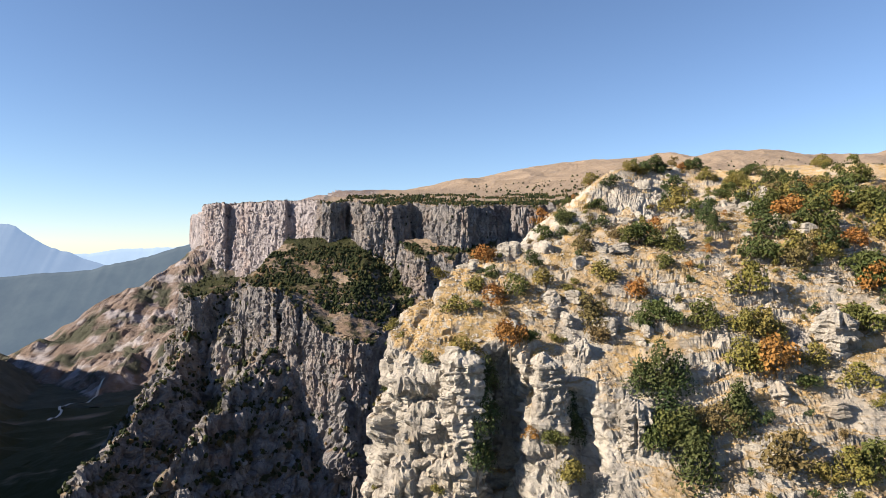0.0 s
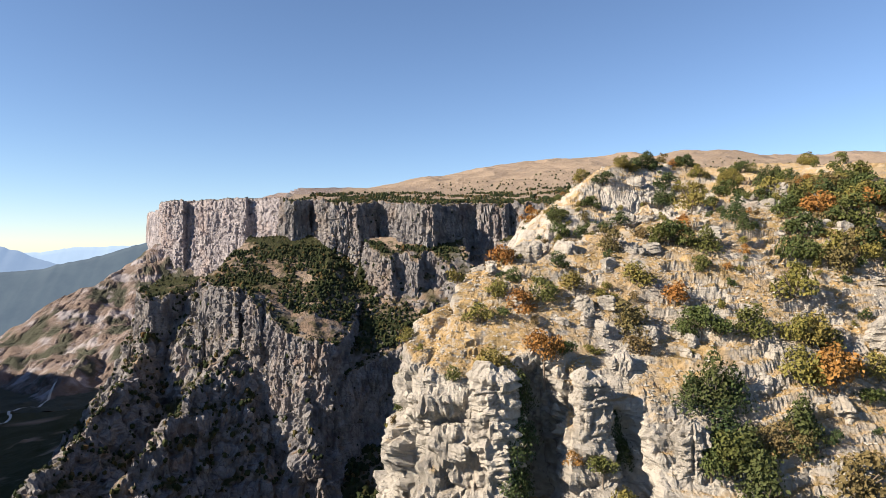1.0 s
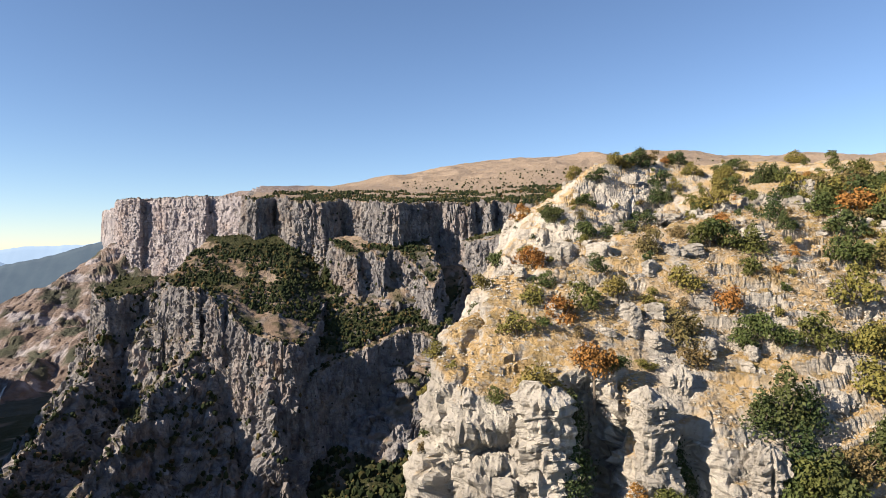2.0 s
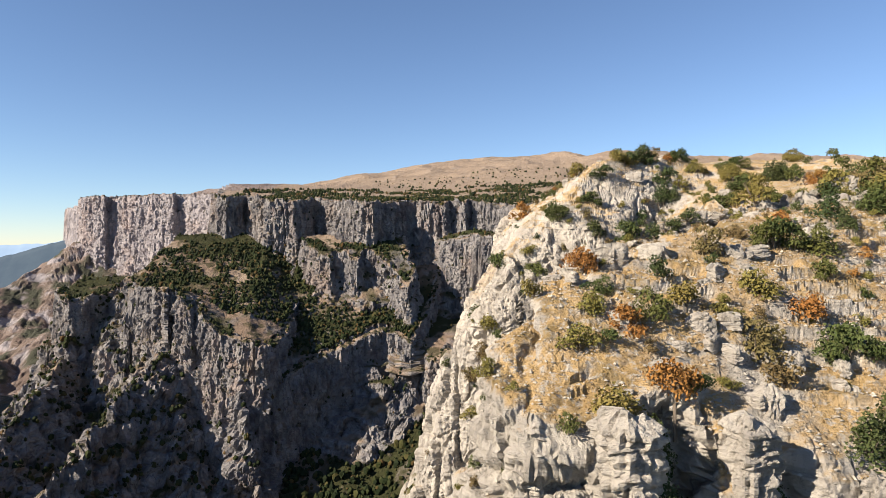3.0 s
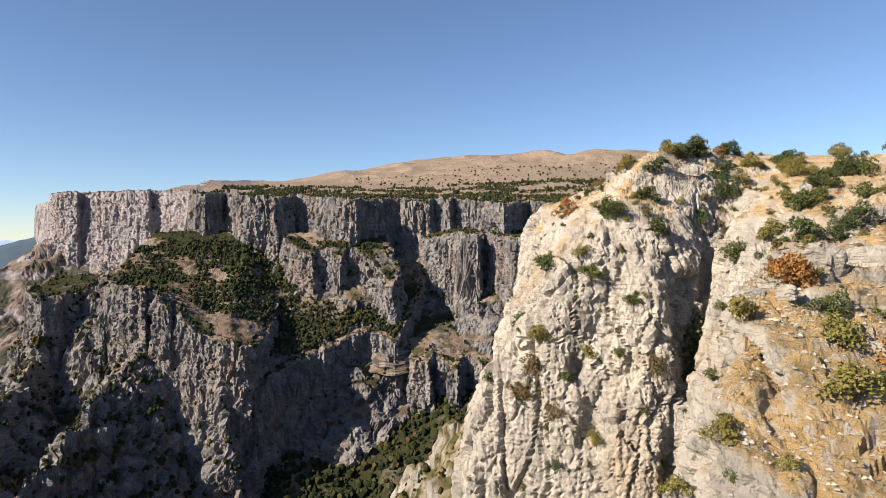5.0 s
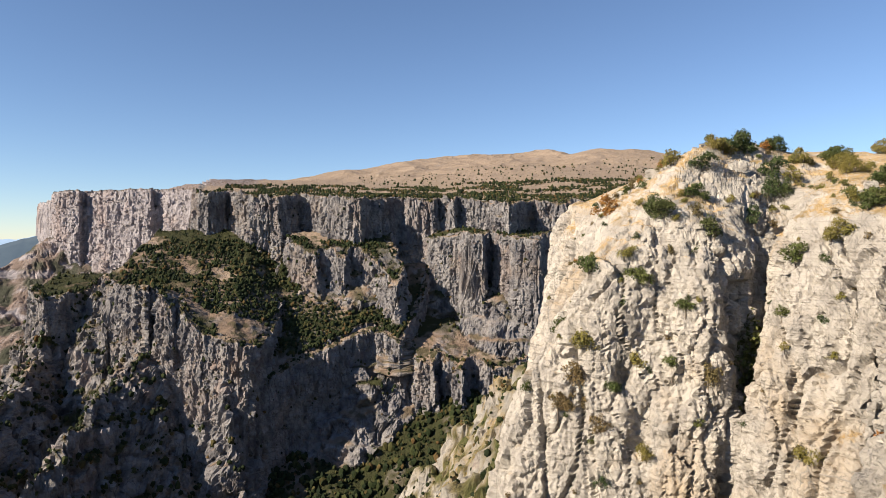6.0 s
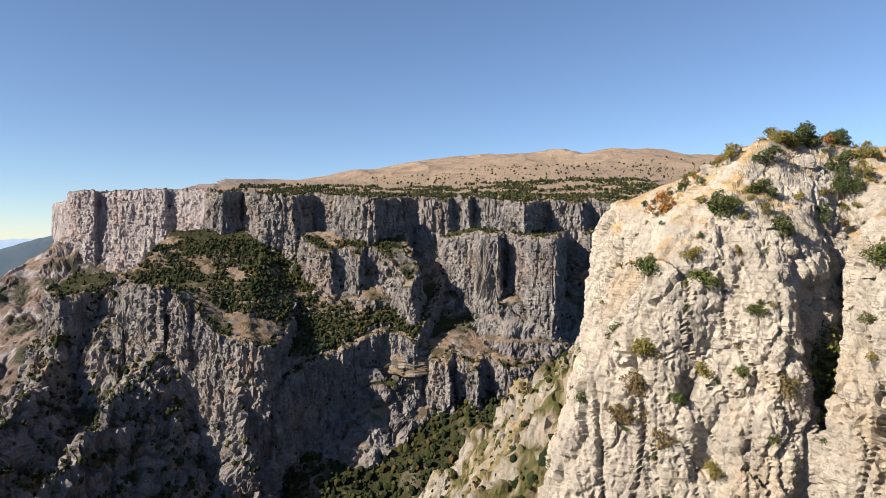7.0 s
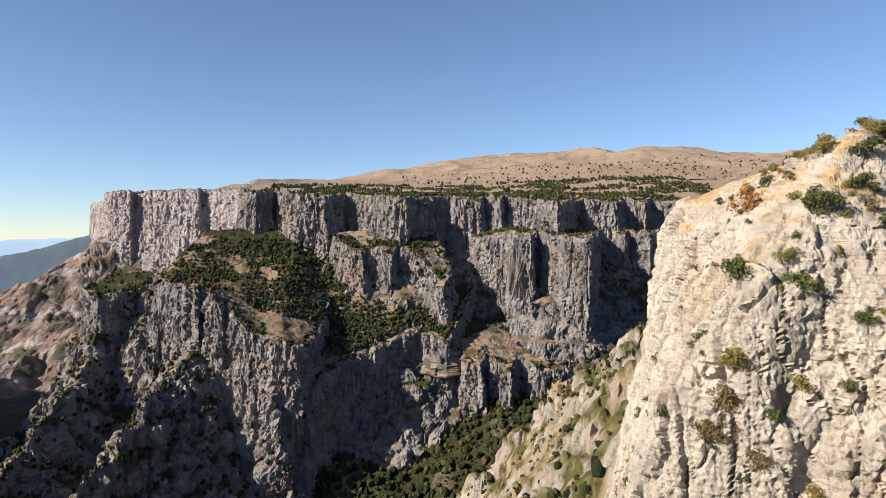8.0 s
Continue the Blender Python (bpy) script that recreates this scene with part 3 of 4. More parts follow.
def near_mountain(name, rows, along, up, worth, bulk, beds, green, label, gullies=(), sheer_from=0.76, upright=1.0):
    """A sheet of rock through some of the rows, then buttresses, cracks, ledges, beds and blocks."""
    rows = catmull(np.array(rows, float), 160)                             # along the rim
    dense = np.stack([catmull(r, 220) for r in rows])  # from foot to inland
    across = even(np.swapaxes(even(dense, up, worth), 0, 1), along, worth)
    P = np.swapaxes(across, 0, 1).copy()
    for gx, wide, deep, top in gullies:        # steep gullies cut back into the front
        cut = np.exp(-(((P[..., 0] - gx) / wide) ** 4)) * smooth(top, top - 4, P[..., 2]) * smooth(84, 76, P[..., 1])
        P[..., 1] += deep * cut
    base = up_normals(P)
    cliff = blur(smooth(sheer_from, sheer_from - 0.34, base[..., 2]), 7)
    base = soft_normals(P, 7)
    flat = 1 - cliff
    # great buttresses and hollows
    x, y, z = P[..., 0], P[..., 1], P[..., 2]
    P = P + base * (billow(x / 16, y / 16, z / 80, 2, 101) * bulk * cliff)[..., None]
    P[..., 2] += fbm(x / 14, y / 14, 0 * z, 3, 103) * 0.9 * flat
    # cracks and ribs
    N = soft_normals(P, 4)
    x, y, z = P[..., 0], P[..., 1], P[..., 2]
    crack = np.exp(-((vnoise(x / 5.5, y / 5.5, z / (34 * upright), 105) / 0.055) ** 2)) * (1.3 + 0.2 * bulk) + np.exp(-((vnoise(x / 2.4, y / 2.4, z / 11, 106) / 0.07) ** 2)) * 0.6
    ribs = fbm(x / 5.2, y / 5.2, z / (15 * upright), 3, 107) * 0.4
    ribs = ribs + blocks(x, y, z, 6.5, 24.0 * upright, 0.34 * bulk, 1.4, 0.8, 121)
    P = P + N * ((ribs - crack) * cliff)[..., None]
    # ledges on the slopes
    x, y, z = P[..., 0], P[..., 1], P[..., 2]
    for size, sd in ((1.4, 111), (0.7, 114)):
        w = (z + 0.9 * size * fbm(x / (4.5 * size), y / (4.5 * size), 0 * z, 2, sd, 0.4)) / size
        f = w - np.floor(w)
        P[..., 2] += size * (smooth(0.72, 0.9, f) - f) * flat * smooth(-0.05, 0.25, fbm(x / 6, y / 6, 0 * z, 3, sd + 1)) * 0.75
    # beds and blocks of stone
    N = up_normals(P)
    hard = blur(smooth(0.88, 0.55, N[..., 2]), 1)
    sheer = blur(smooth(0.72, 0.5, N[..., 2]), 2)
    N = soft_normals(P, 1)
    x, y, z = P[..., 0], P[..., 1], P[..., 2]
    w = z + 0.7 * fbm(x / 9, y / 9, z / 9, 2, 109) + 0.05 * x
    j1, j2 = 0.8 * x + 0.6 * y + 0.8 * fbm(x / 3, y / 3, z / 3, 2, 118), -0.6 * x + 0.8 * y + 0.8 * fbm(x / 3, y / 3, z / 3, 2, 119)
    P = P + N * ((blocks(x, y, z, 2.4, 8.0 * upright, 0.45, 0.45, 0.4, 122) + blocks(x, y, z, 1.2, 1.7 * max(upright, 0.5), 0.14, 0.2, 0.12, 123)) * sheer * (0.15 + 0.85 * cliff))[..., None]
    for bed, wide, amp, sd in beds:
        k = np.floor(w / bed)
        f = w / bed - k
        each = hash3(k.astype(np.int64), np.floor(j1 / wide).astype(np.int64), np.floor(j2 / wide).astype(np.int64), sd)
        P = P + N * ((amp * (each - 0.45) + 0.4 * amp * (0.6 - np.abs(2 * f - 1) ** 4))[..., None] * ((0.25 + 0.75 * hard) * (0.42 + 0.58 * cliff))[..., None])
    P = P + N * (fbm(x / 0.9, y / 0.9, z / 0.7, 2, 131) * (0.09 + 0.06 * hard))[..., None]
    N = up_normals(P)
    x, y, z = P[..., 0], P[..., 1], P[..., 2]
    patch = fbm(x / 5, y / 5, z / 5, 4, 137)
    soil = smooth(green, green + 0.22, 0.45 * N[..., 2] + 0.55 * soft_normals(P, 3)[..., 2] + 0.2 * patch)
    scrub = smooth(0.25, 0.7, fbm(x / 3, y / 3, z / 3, 3, 139)) * soil * 0.4
    ob = grid_object(name, P, near_rock, {"soil": soil, "scrub": scrub, "red": 0 * soil, "bare": smooth(0.1, 0.6, fbm(x / 4, y / 4, z / 4, 3, 141)) * 0.7}, flat=True)
    tagged(ob, label, "cliff", kind="structure")
    return P.reshape(-1, 3), N.reshape(-1, 3), soil.ravel()


def spur_worth(m):
    x, y, z = m.T
    return (0.06 + 0.94 * smooth(-75, -28, z)) * (1 - 0.85 * smooth(48, 78, x)) * (1 - 0.5 * smooth(100, 125, y))


def knoll_worth(m):
    x, y, z = m.T
    return (0.06 + 0.94 * smooth(-95, -45, z)) * (1 - 0.8 * smooth(62, 85, x)) * (1 - 0.7 * smooth(190, 240, y))


SPUR_P, SPUR_N, SPUR_SOIL = near_mountain("near_spur", NEAR[:9], 550, 440, spur_worth, 2.4, ((1.7, 2.4, 0.42, 113), (0.55, 1.3, 0.36, 127)), 0.605, "pale layered limestone spur with dry golden grass",
                                           ((5.9, 2.0, 8.0, -9.5), (13.4, 1.5, 3.5, -12)), 0.62, 0.3)
KNOLL_P, KNOLL_N, KNOLL_SOIL = near_mountain("near_knoll", NEAR[7:], 520, 370, knoll_worth, 3.4, ((2.6, 2.2, 0.24, 113), (0.9, 1.5, 0.2, 127)), 0.66, "pale limestone knoll with a sheer fissured face")


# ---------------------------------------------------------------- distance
def distance_material(name, colour, haze_glow):
    """Far country in blue air: a plain backdrop, the haze before it put in as emission and bluish base."""
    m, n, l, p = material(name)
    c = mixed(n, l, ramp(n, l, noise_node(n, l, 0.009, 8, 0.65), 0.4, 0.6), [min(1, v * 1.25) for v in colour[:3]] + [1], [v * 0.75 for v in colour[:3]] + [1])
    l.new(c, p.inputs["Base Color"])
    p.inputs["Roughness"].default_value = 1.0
    p.inputs["Emission Color"].default_value = (*haze_glow, 1)
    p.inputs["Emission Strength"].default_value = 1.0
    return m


def far_range(name, line, foot, mat, label, seed, rough):
    """A range of hills along line: crest, two flanks."""
    C = catmull(np.array(line, float), 160)
    x, y, z = C.T
    z = z + rough * fbm(x / 260, y / 260, 0 * x, 5, seed)
    v = np.linspace(-1, 1, 31)[:, None]
    X, Y = x + 0 * v, y[None] + v * 420
    side = 1 - np.abs(v) ** 1.1
    Z = foot + (z[None] - foot) * side + rough * 0.5 * fbm(X / 180, Y / 180, 0 * X, 4, seed + 3) * np.abs(v) * side * 2
    ob = grid_object(name, np.stack([X, Y, Z], -1), mat, flat=False)
    return tagged(ob, label, "mountain", kind="structure")


# last colour of each: haze painted on as emission, stronger with distance
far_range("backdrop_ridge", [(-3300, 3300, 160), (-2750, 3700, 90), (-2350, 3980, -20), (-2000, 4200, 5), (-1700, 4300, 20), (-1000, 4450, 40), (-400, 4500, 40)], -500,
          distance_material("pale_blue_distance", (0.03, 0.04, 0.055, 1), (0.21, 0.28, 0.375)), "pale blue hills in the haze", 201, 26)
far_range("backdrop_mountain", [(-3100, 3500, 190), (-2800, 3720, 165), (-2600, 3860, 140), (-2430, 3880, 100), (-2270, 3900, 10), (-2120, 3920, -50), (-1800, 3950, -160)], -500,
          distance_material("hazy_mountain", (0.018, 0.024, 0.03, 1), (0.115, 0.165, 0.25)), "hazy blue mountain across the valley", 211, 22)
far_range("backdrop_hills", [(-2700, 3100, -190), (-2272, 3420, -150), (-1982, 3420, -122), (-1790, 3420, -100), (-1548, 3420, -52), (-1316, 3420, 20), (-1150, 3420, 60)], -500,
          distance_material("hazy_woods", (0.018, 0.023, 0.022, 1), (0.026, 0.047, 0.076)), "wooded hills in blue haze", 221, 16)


# ---------------------------------------------------------------- foliage
def leaf_material(name, a, b, c):
    m, n, l, p = material(name)
    geo = n.new("ShaderNodeNewGeometry")
    info = n.new("ShaderNodeObjectInfo")
    col = mixed(n, l, geo.outputs["Random Per Island"], a, b)
    col = mixed(n, l, ramp(n, l, info.outputs["Random"], 0.3, 1.6), col, c)
    l.new(col, p.inputs["Base Color"])
    p.inputs["Roughness"].default_value = 0.75
    p.inputs["Specular IOR Level"].default_value = 0.25
    return m


LEAF = {
    "green": leaf_material("green_leaves", (0.036, 0.055, 0.013, 1), (0.072, 0.086, 0.024, 1), (0.115, 0.105, 0.024, 1)),
    "dark": leaf_material("dark_needles", (0.0208, 0.04, 0.012, 1), (0.052, 0.068, 0.0208, 1), (0.072, 0.072, 0.02, 1)),
    "olive": leaf_material("olive_leaves", (0.104, 0.1, 0.024, 1), (0.176, 0.152, 0.036, 1), (0.192, 0.136, 0.04, 1)),
    "orange": leaf_material("orange_autumn_leaves", (0.2, 0.08, 0.0192, 1), (0.288, 0.136, 0.036, 1), (0.224, 0.128, 0.032, 1)),
    "brown": leaf_material("brown_leaves", (0.096, 0.068, 0.028, 1), (0.16, 0.112, 0.048, 1), (0.104, 0.096, 0.032, 1)),
    "red": leaf_material("red_autumn_leaves", (0.176, 0.04, 0.024, 1), (0.24, 0.072, 0.04, 1), (0.16, 0.08, 0.04, 1)),
}
bark, bn, bl, bp = material("grey_brown_bark")
bl.new(mixed(bn, bl, ramp(bn, bl, noise_node(bn, bl, 6, 5, 0.6, (1, 1, 0.2)), 0.35, 0.65), (0.096, 0.072, 0.052, 1), (0.176, 0.144, 0.112, 1)), bp.inputs["Base Color"])
bp.inputs["Roughness"].default_value = 0.9


def mesh_from(name, verts, faces, mat):
    me = bpy.data.meshes.new(name)
    me.from_pydata(verts, [], faces)
    me.materials.append(mat)
    me.update()
    return me


def stem_mesh(rng, height, lean, thick):
    """A tapered trunk that parts into a few limbs."""
    verts, faces = [], []

    def tube(a, b, r0, r1):
        axis = (b - a).normalized()
        side = axis.cross(Vector((0.3, 0.9, 0.1))).normalized()
        up = axis.cross(side)
        k = len(verts)
        for end, r in ((a, r0), (b, r1)):
            for i in range(6):
                w = i * math.tau / 6
                verts.append(tuple(end + r * (math.cos(w) * side + math.sin(w) * up)))
        faces.extend([(k + i, k + (i + 1) % 6, k + 6 + (i + 1) % 6, k + 6 + i) for i in range(6)])

    foot, fork = Vector((0, 0, -0.5)), Vector((lean, lean * 0.4, height * 0.35))
    tube(foot, fork, thick, thick * 0.75)
    for i in range(5):
        w = rng.uniform(0, math.tau)
        tip = fork + Vector((math.cos(w) * height * 0.3, math.sin(w) * height * 0.3, height * rng.uniform(0.25, 0.5)))
        tube(fork, tip, thick * 0.6, thick * 0.15)
    return mesh_from("trunk", verts, faces, bark)


def crown_mesh(rng, lobes, leaves, size, mat):
    """Many small leaf sprays over a set of uneven lobes (x, y, z, radius across, radius up)."""
    total = sum(r * r for *_, r, h in lobes)
    V, F = [], []
    for cx, cy, cz, r, h in lobes:
        count = int(leaves * r * r / total)
        d = rng.normal(size=(count, 3))
        d /= np.linalg.norm(d, axis=1, keepdims=True)
        d[:, 2] = np.where(d[:, 2] < -0.35, -d[:, 2], d[:, 2])
        shell = rng.uniform(0.5, 1.12, count) ** 0.6
        c = np.array((cx, cy, cz)) + d * np.array((r, r, h)) * shell[:, None] * (1 + 0.18 * np.sin(d[:, :1] * 7 + d[:, 1:2] * 5 + cx * 9))
        face = d + rng.normal(scale=0.55, size=(count, 3))
        face /= np.linalg.norm(face, axis=1, keepdims=True)
        a = np.cross(face, rng.normal(size=(count, 3)))
        a /= np.linalg.norm(a, axis=1, keepdims=True)
        b = np.cross(face, a)
        s = size * rng.uniform(0.6, 1.4, (count, 1))
        k = sum(len(v) for v in V)
        V.append(np.concatenate([c - a * s, c + b * s * 0.6, c + a * s, c - b * s * 0.6 + face * s * 0.3]))
        i = np.arange(count)
        F.append(np.stack([k + i, k + count + i, k + 2 * count + i, k + 3 * count + i], 1))
    return mesh_from("crown", np.concatenate(V).tolist(), np.concatenate(F).tolist(), mat)


def shrub_shape(form, rng):
    """Lobes of a crown about 1 m across and its height in the same measure."""
    lobes = []
    if form == "cone":
        for i in range(9):
            t = i / 8
            r = 0.36 * (1 - t) ** 0.8 + 0.05
            w = rng.uniform(0, math.tau)
            lobes.append((0.12 * math.cos(w) * (1 - t), 0.12 * math.sin(w) * (1 - t), 0.18 + t * 0.95, r, r * 0.8))
    elif form == "pine":
        for i in range(13):
            t = i / 12
            w = i * 2.4
            r = 0.34 * (1 - t) ** 0.7 + 0.06
            lobes.append((0.26 * math.cos(w) * (1 - t), 0.26 * math.sin(w) * (1 - t), 0.35 + t * 1.5, r, 0.13))
    else:
        for i in range(9):
            w, q = rng.uniform(0, math.tau), rng.uniform(0.05, 0.36)
            r = rng.uniform(0.15, 0.27)
            lobes.append((q * math.cos(w), q * math.sin(w), 0.24 + rng.uniform(0, 0.62) * (1 - q), r, r * 0.95))
    return lobes


SHRUBS = {}
WORDS = {"green": "green-leaved", "dark": "dark green juniper", "olive": "olive-yellow", "orange": "orange autumn", "brown": "dry brown", "red": "dull red autumn"}


def shrub_models():
    """A few shrubs of each colour and form, each a stem and a crown about a metre across; full crowns for large ones, light for small."""
    for colour, form, number, leaves in (("green", "round", 3, 1100), ("dark", "cone", 2, 1100), ("dark", "round", 2, 1100), ("olive", "round", 3, 1050), ("orange", "round", 2, 1100),
                                         ("brown", "round", 2, 1000), ("red", "round", 1, 800), ("green", "pine", 1, 1800), ("green", "cone", 1, 1300)):
        for v in range(number):
            rng = np.random.default_rng(len(SHRUBS) * 17 + v + 5)
            stem = stem_mesh(rng, 0.9 if form != "pine" else 2.0, rng.uniform(-0.05, 0.05), 0.035)
            lobes = shrub_shape(form, rng)
            full, light = crown_mesh(rng, lobes, leaves, 0.035, LEAF[colour]), crown_mesh(rng, lobes, 430, 0.05, LEAF[colour])
            SHRUBS.setdefault((colour, form), []).append((stem, full, light))


shrub_models()


def plant(x, y, z, across, colour, form, turn, tall=1.0):
    kind = "pine_tree" if form == "pine" else "juniper_bush" if form == "cone" else "shrub"
    stem, full, light = SHRUBS[colour, form][int(turn * 997) % len(SHRUBS[colour, form])]
    crown = full if across > 2.0 and y < 130 or across > 3.4 else light
    top = new(kind)
    top.empty_display_size = 0.3
    top.matrix_world = Matrix.LocRotScale((x, y, z), Euler((0, 0, turn)), (across, across, across * tall))
    where = "growing from a crack in the cliff" if form == "pine" else "on the rocky slope"
    size = "small" if across < 1.7 else "spreading" if across > 3.6 else "leafy"
    noun = {"pine_tree": "pine tree", "juniper_bush": "conical bush"}.get(kind, "shrub")
    tagged(top, f"{size} {WORDS[colour]} {noun} {where}", "tree" if form == "pine" else "bush", group="bushes of the near mountain")
    for name, me in (("trunk", stem), ("crown", crown)):
        o = new(name, me)
        o.parent = top
    return top


FLAT_P, FLAT_N = np.concatenate([SPUR_P, KNOLL_P]), np.concatenate([SPUR_N, KNOLL_N])
FLAT_SOIL = np.concatenate([SPUR_SOIL, KNOLL_SOIL])


# where the larger shrubs stand: x, y, height and width
ORANGE_ROUND = [(5.8, 73.6, -6.3, 3.1), (21.4, 74.2, -5.7, 2.8), (27, 85.8, 2.1, 2.4), (7.1, 69.4, -10.1, 3.1), (32.8, 66.1, -12.7, 4.6), (7.8, 63.3, -17.8, 1.5), (81, 148, 13.5, 5.8), (47.6, 91.2, 3.7, 5.1), (50.5, 82, 0.4, 3.2), (25.5, 175, 6.4, 4.3), (5, 81.8, -1.8, 2.7)]
GREEN_ROUND = [(8, 74.5, -5.4, 2.8), (5.7, 78.9, -3.7, 1.8), (23, 71.1, -8.4, 5.3), (27.9, 70.6, -8, 3.9), (25.8, 78, -2.7, 2.3), (29.7, 162.1, 7.3, 5.4), (24, 81.7, 0.3, 5.3), (38.3, 79.9, -1.3, 5.6), (-1.5, 66.2, -11, 1.5), (3.8, 73, -6.9, 1.5), (8.9, 69.4, -10.1, 2.1), (35.3, 65.5, -13.9, 2.6), (21.4, 62.1, -19.1, 6.4), (10.6, 62.3, -18.8, 2.4), (38.1, 59.4, -20.3, 3.9), (44.7, 70.7, -9.8, 4.3), (49.6, 76.9, -4.2, 4.3), (43.8, 93, 4.2, 3.6), (90.7, 145.5, 14.3, 8.4), (62.9, 146.7, 10.9, 6.8), (48.8, 86.4, 2.6, 5), (61.2, 94.8, 6.1, 5.3)]
GREEN_ROUND_MORE = [(48.9, 77.9, -2.9, 4), (60.3, 102.2, 7.6, 4.8), (85, 183.6, 20.4, 6.8), (17.4, 163.6, -4.7, 4.5), (24.4, 159, -6.4, 4.7), (15.2, 181.9, -20.9, 3.7), (29, 148.4, -28.3, 2.5), (26.7, 151.7, -19.1, 3.1), (37.9, 163.2, 9.6, 5.3), (45.8, 146.4, -2, 4.8), (13.6, 166.8, -15.1, 3.9), (18.5, 157.2, -24.1, 3.1), (28.4, 150.8, -10.1, 2.9), (22.6, 159.5, -11, 3.3), (13.7, 91.4, 1.4, 2.8), (54.3, 140.1, 6.6, 6.4)]
OLIVE_ROUND = [(3.3, 75.9, -4.9, 2.5), (11.6, 75.7, -4.1, 2.8), (14.6, 74.5, -5.3, 2.1), (32.5, 69.5, -8.9, 5.8), (34.5, 74.5, -5.1, 4.2), (18.8, 76.1, -3.6, 3.2), (35.6, 102.1, 5.5, 4.3), (2.7, 68.2, -10.8, 3.8), (1.3, 72.6, -7.1, 2.8), (12.2, 70.1, -9.6, 1.7), (29.6, 66.5, -11.9, 4.3), (36.9, 67.4, -11.7, 3.1), (40.7, 65.7, -13.6, 3.4), (35.8, 59, -20.7, 5.5), (11.7, 61.2, -21.5, 2.9), (71.2, 162.8, 15, 6.4), (114, 200.4, 25.1, 7.5), (69.3, 175.5, 18, 5.7), (55.3, 84.1, 1.5, 4.7), (23.1, 160.6, -1.2, 3.2), (15.8, 159.9, -17, 4.7), (39.9, 136.1, -30.2, 5.2)]
OLIVE_ROUND_MORE = [(50.5, 174.1, 20.1, 6.7), (37.6, 172.7, 16.5, 4.3), (75.8, 171.6, 17.4, 6.2), (48.5, 140.9, 2.3, 5.5), (23.6, 155.7, -19.8, 2.8), (22.2, 151.2, -33.9, 2.9), (-6.2, 73.7, -9.1, 1.8), (-6.9, 76.5, -13, 1.7), (-0.3, 79.3, -3.3, 1.9)]
DARK_ROUND = [(10.7, 78.7, -2.1, 2.2), (54.9, 176.9, 20.5, 8.2), (68.5, 183.2, 22, 6.1), (58.2, 169.3, 14.9, 4.7), (84.3, 162.8, 16.7, 6.1), (29.6, 160.3, 6.4, 4.5), (50, 162, 6.2, 3.3), (35.9, 153.9, 3.1, 4.1), (42.1, 168.8, 16, 4.6), (22.1, 94.8, 3, 2.4)]
BROWN_ROUND = [(15.6, 71.9, -7.7, 4), (17, 81.3, -0.1, 3), (42, 78, -2.7, 4.4), (16.8, 70.6, -9.6, 3.3), (25.9, 62.9, -17.3, 5.6), (30.8, 59.9, -20, 5), (47.2, 82.3, 0.4, 4), (53.1, 100.1, 7.5, 4.7), (12.5, 160.2, -27.4, 6.7), (31.4, 148.5, -21.4, 3.8), (13, 160.4, -23.4, 4.7), (16.2, 156.4, -30.7, 3.4)]
GREEN_CONE = [(27.8, 80.8, 0.1, 3)]
GULLY_DARK = [(5.2, 66.6, -13, 2.4), (5.0, 65.6, -17, 2.6), (4.9, 64.6, -20, 2.8), (12.6, 67, -16, 2.2), (13.2, 65.6, -18, 2.4), (21.4, 63, -16, 3.6), (22.6, 61.8, -18, 3.8), (28.6, 63.6, -16, 2.8)]
DARK_CONE = [(35.6, 89.2, 3.7, 2.9), (21.1, 64.4, -12.8, 6), (28, 63.4, -17.4, 3.2), (22.6, 60.5, -21.8, 4), (4.4, 63.9, -17.5, 2.4), (4.1, 63.2, -20.6, 2.4), (79, 159, 15, 7.4), (56.9, 166.3, 10.8, 5.6)]
GREEN_PINE = [(43.5, 154.3, -28.1, 8.8)]
PLACED = []


def on_near(x, y, z):
    """The point of the near mountain's surface closest to a place."""
    return FLAT_P[((FLAT_P - (x, y, z)) ** 2).sum(1).argmin()]


for places, colour, form in ((GULLY_DARK, "dark", "cone"), (ORANGE_ROUND, "orange", "round"), (GREEN_ROUND, "green", "round"), (GREEN_ROUND_MORE, "green", "round"), (OLIVE_ROUND, "olive", "round"), (OLIVE_ROUND_MORE, "olive", "round"), (DARK_ROUND, "dark", "round"), (BROWN_ROUND, "brown", "round"), (GREEN_CONE, "green", "cone"), (DARK_CONE, "dark", "cone"), (GREEN_PINE, "green", "pine")):
    for x, y, z, across in places:
        group = [(0, 0, across)] if across < 5.2 or form == "pine" else [(-0.28 * across, 0.1, 0.5 * across), (0.05, 0.4, 0.62 * across), (0.3 * across, -0.2, 0.48 * across)]
        for dx, dy, wide in group:
            at = on_near(x + dx, y + dy, z)
            PLACED.append((at[0], at[1], wide))
            turn = (at[0] * 7.3 + at[1] * 3.1) % 6.28
            grown = wide * (1.35 if form == "cone" else 1.2)
            plant(at[0], at[1], at[2] - 0.24 * grown, grown, colour, form, turn, 0.85 + 0.3 * ((at[0] * 5.7) % 1))


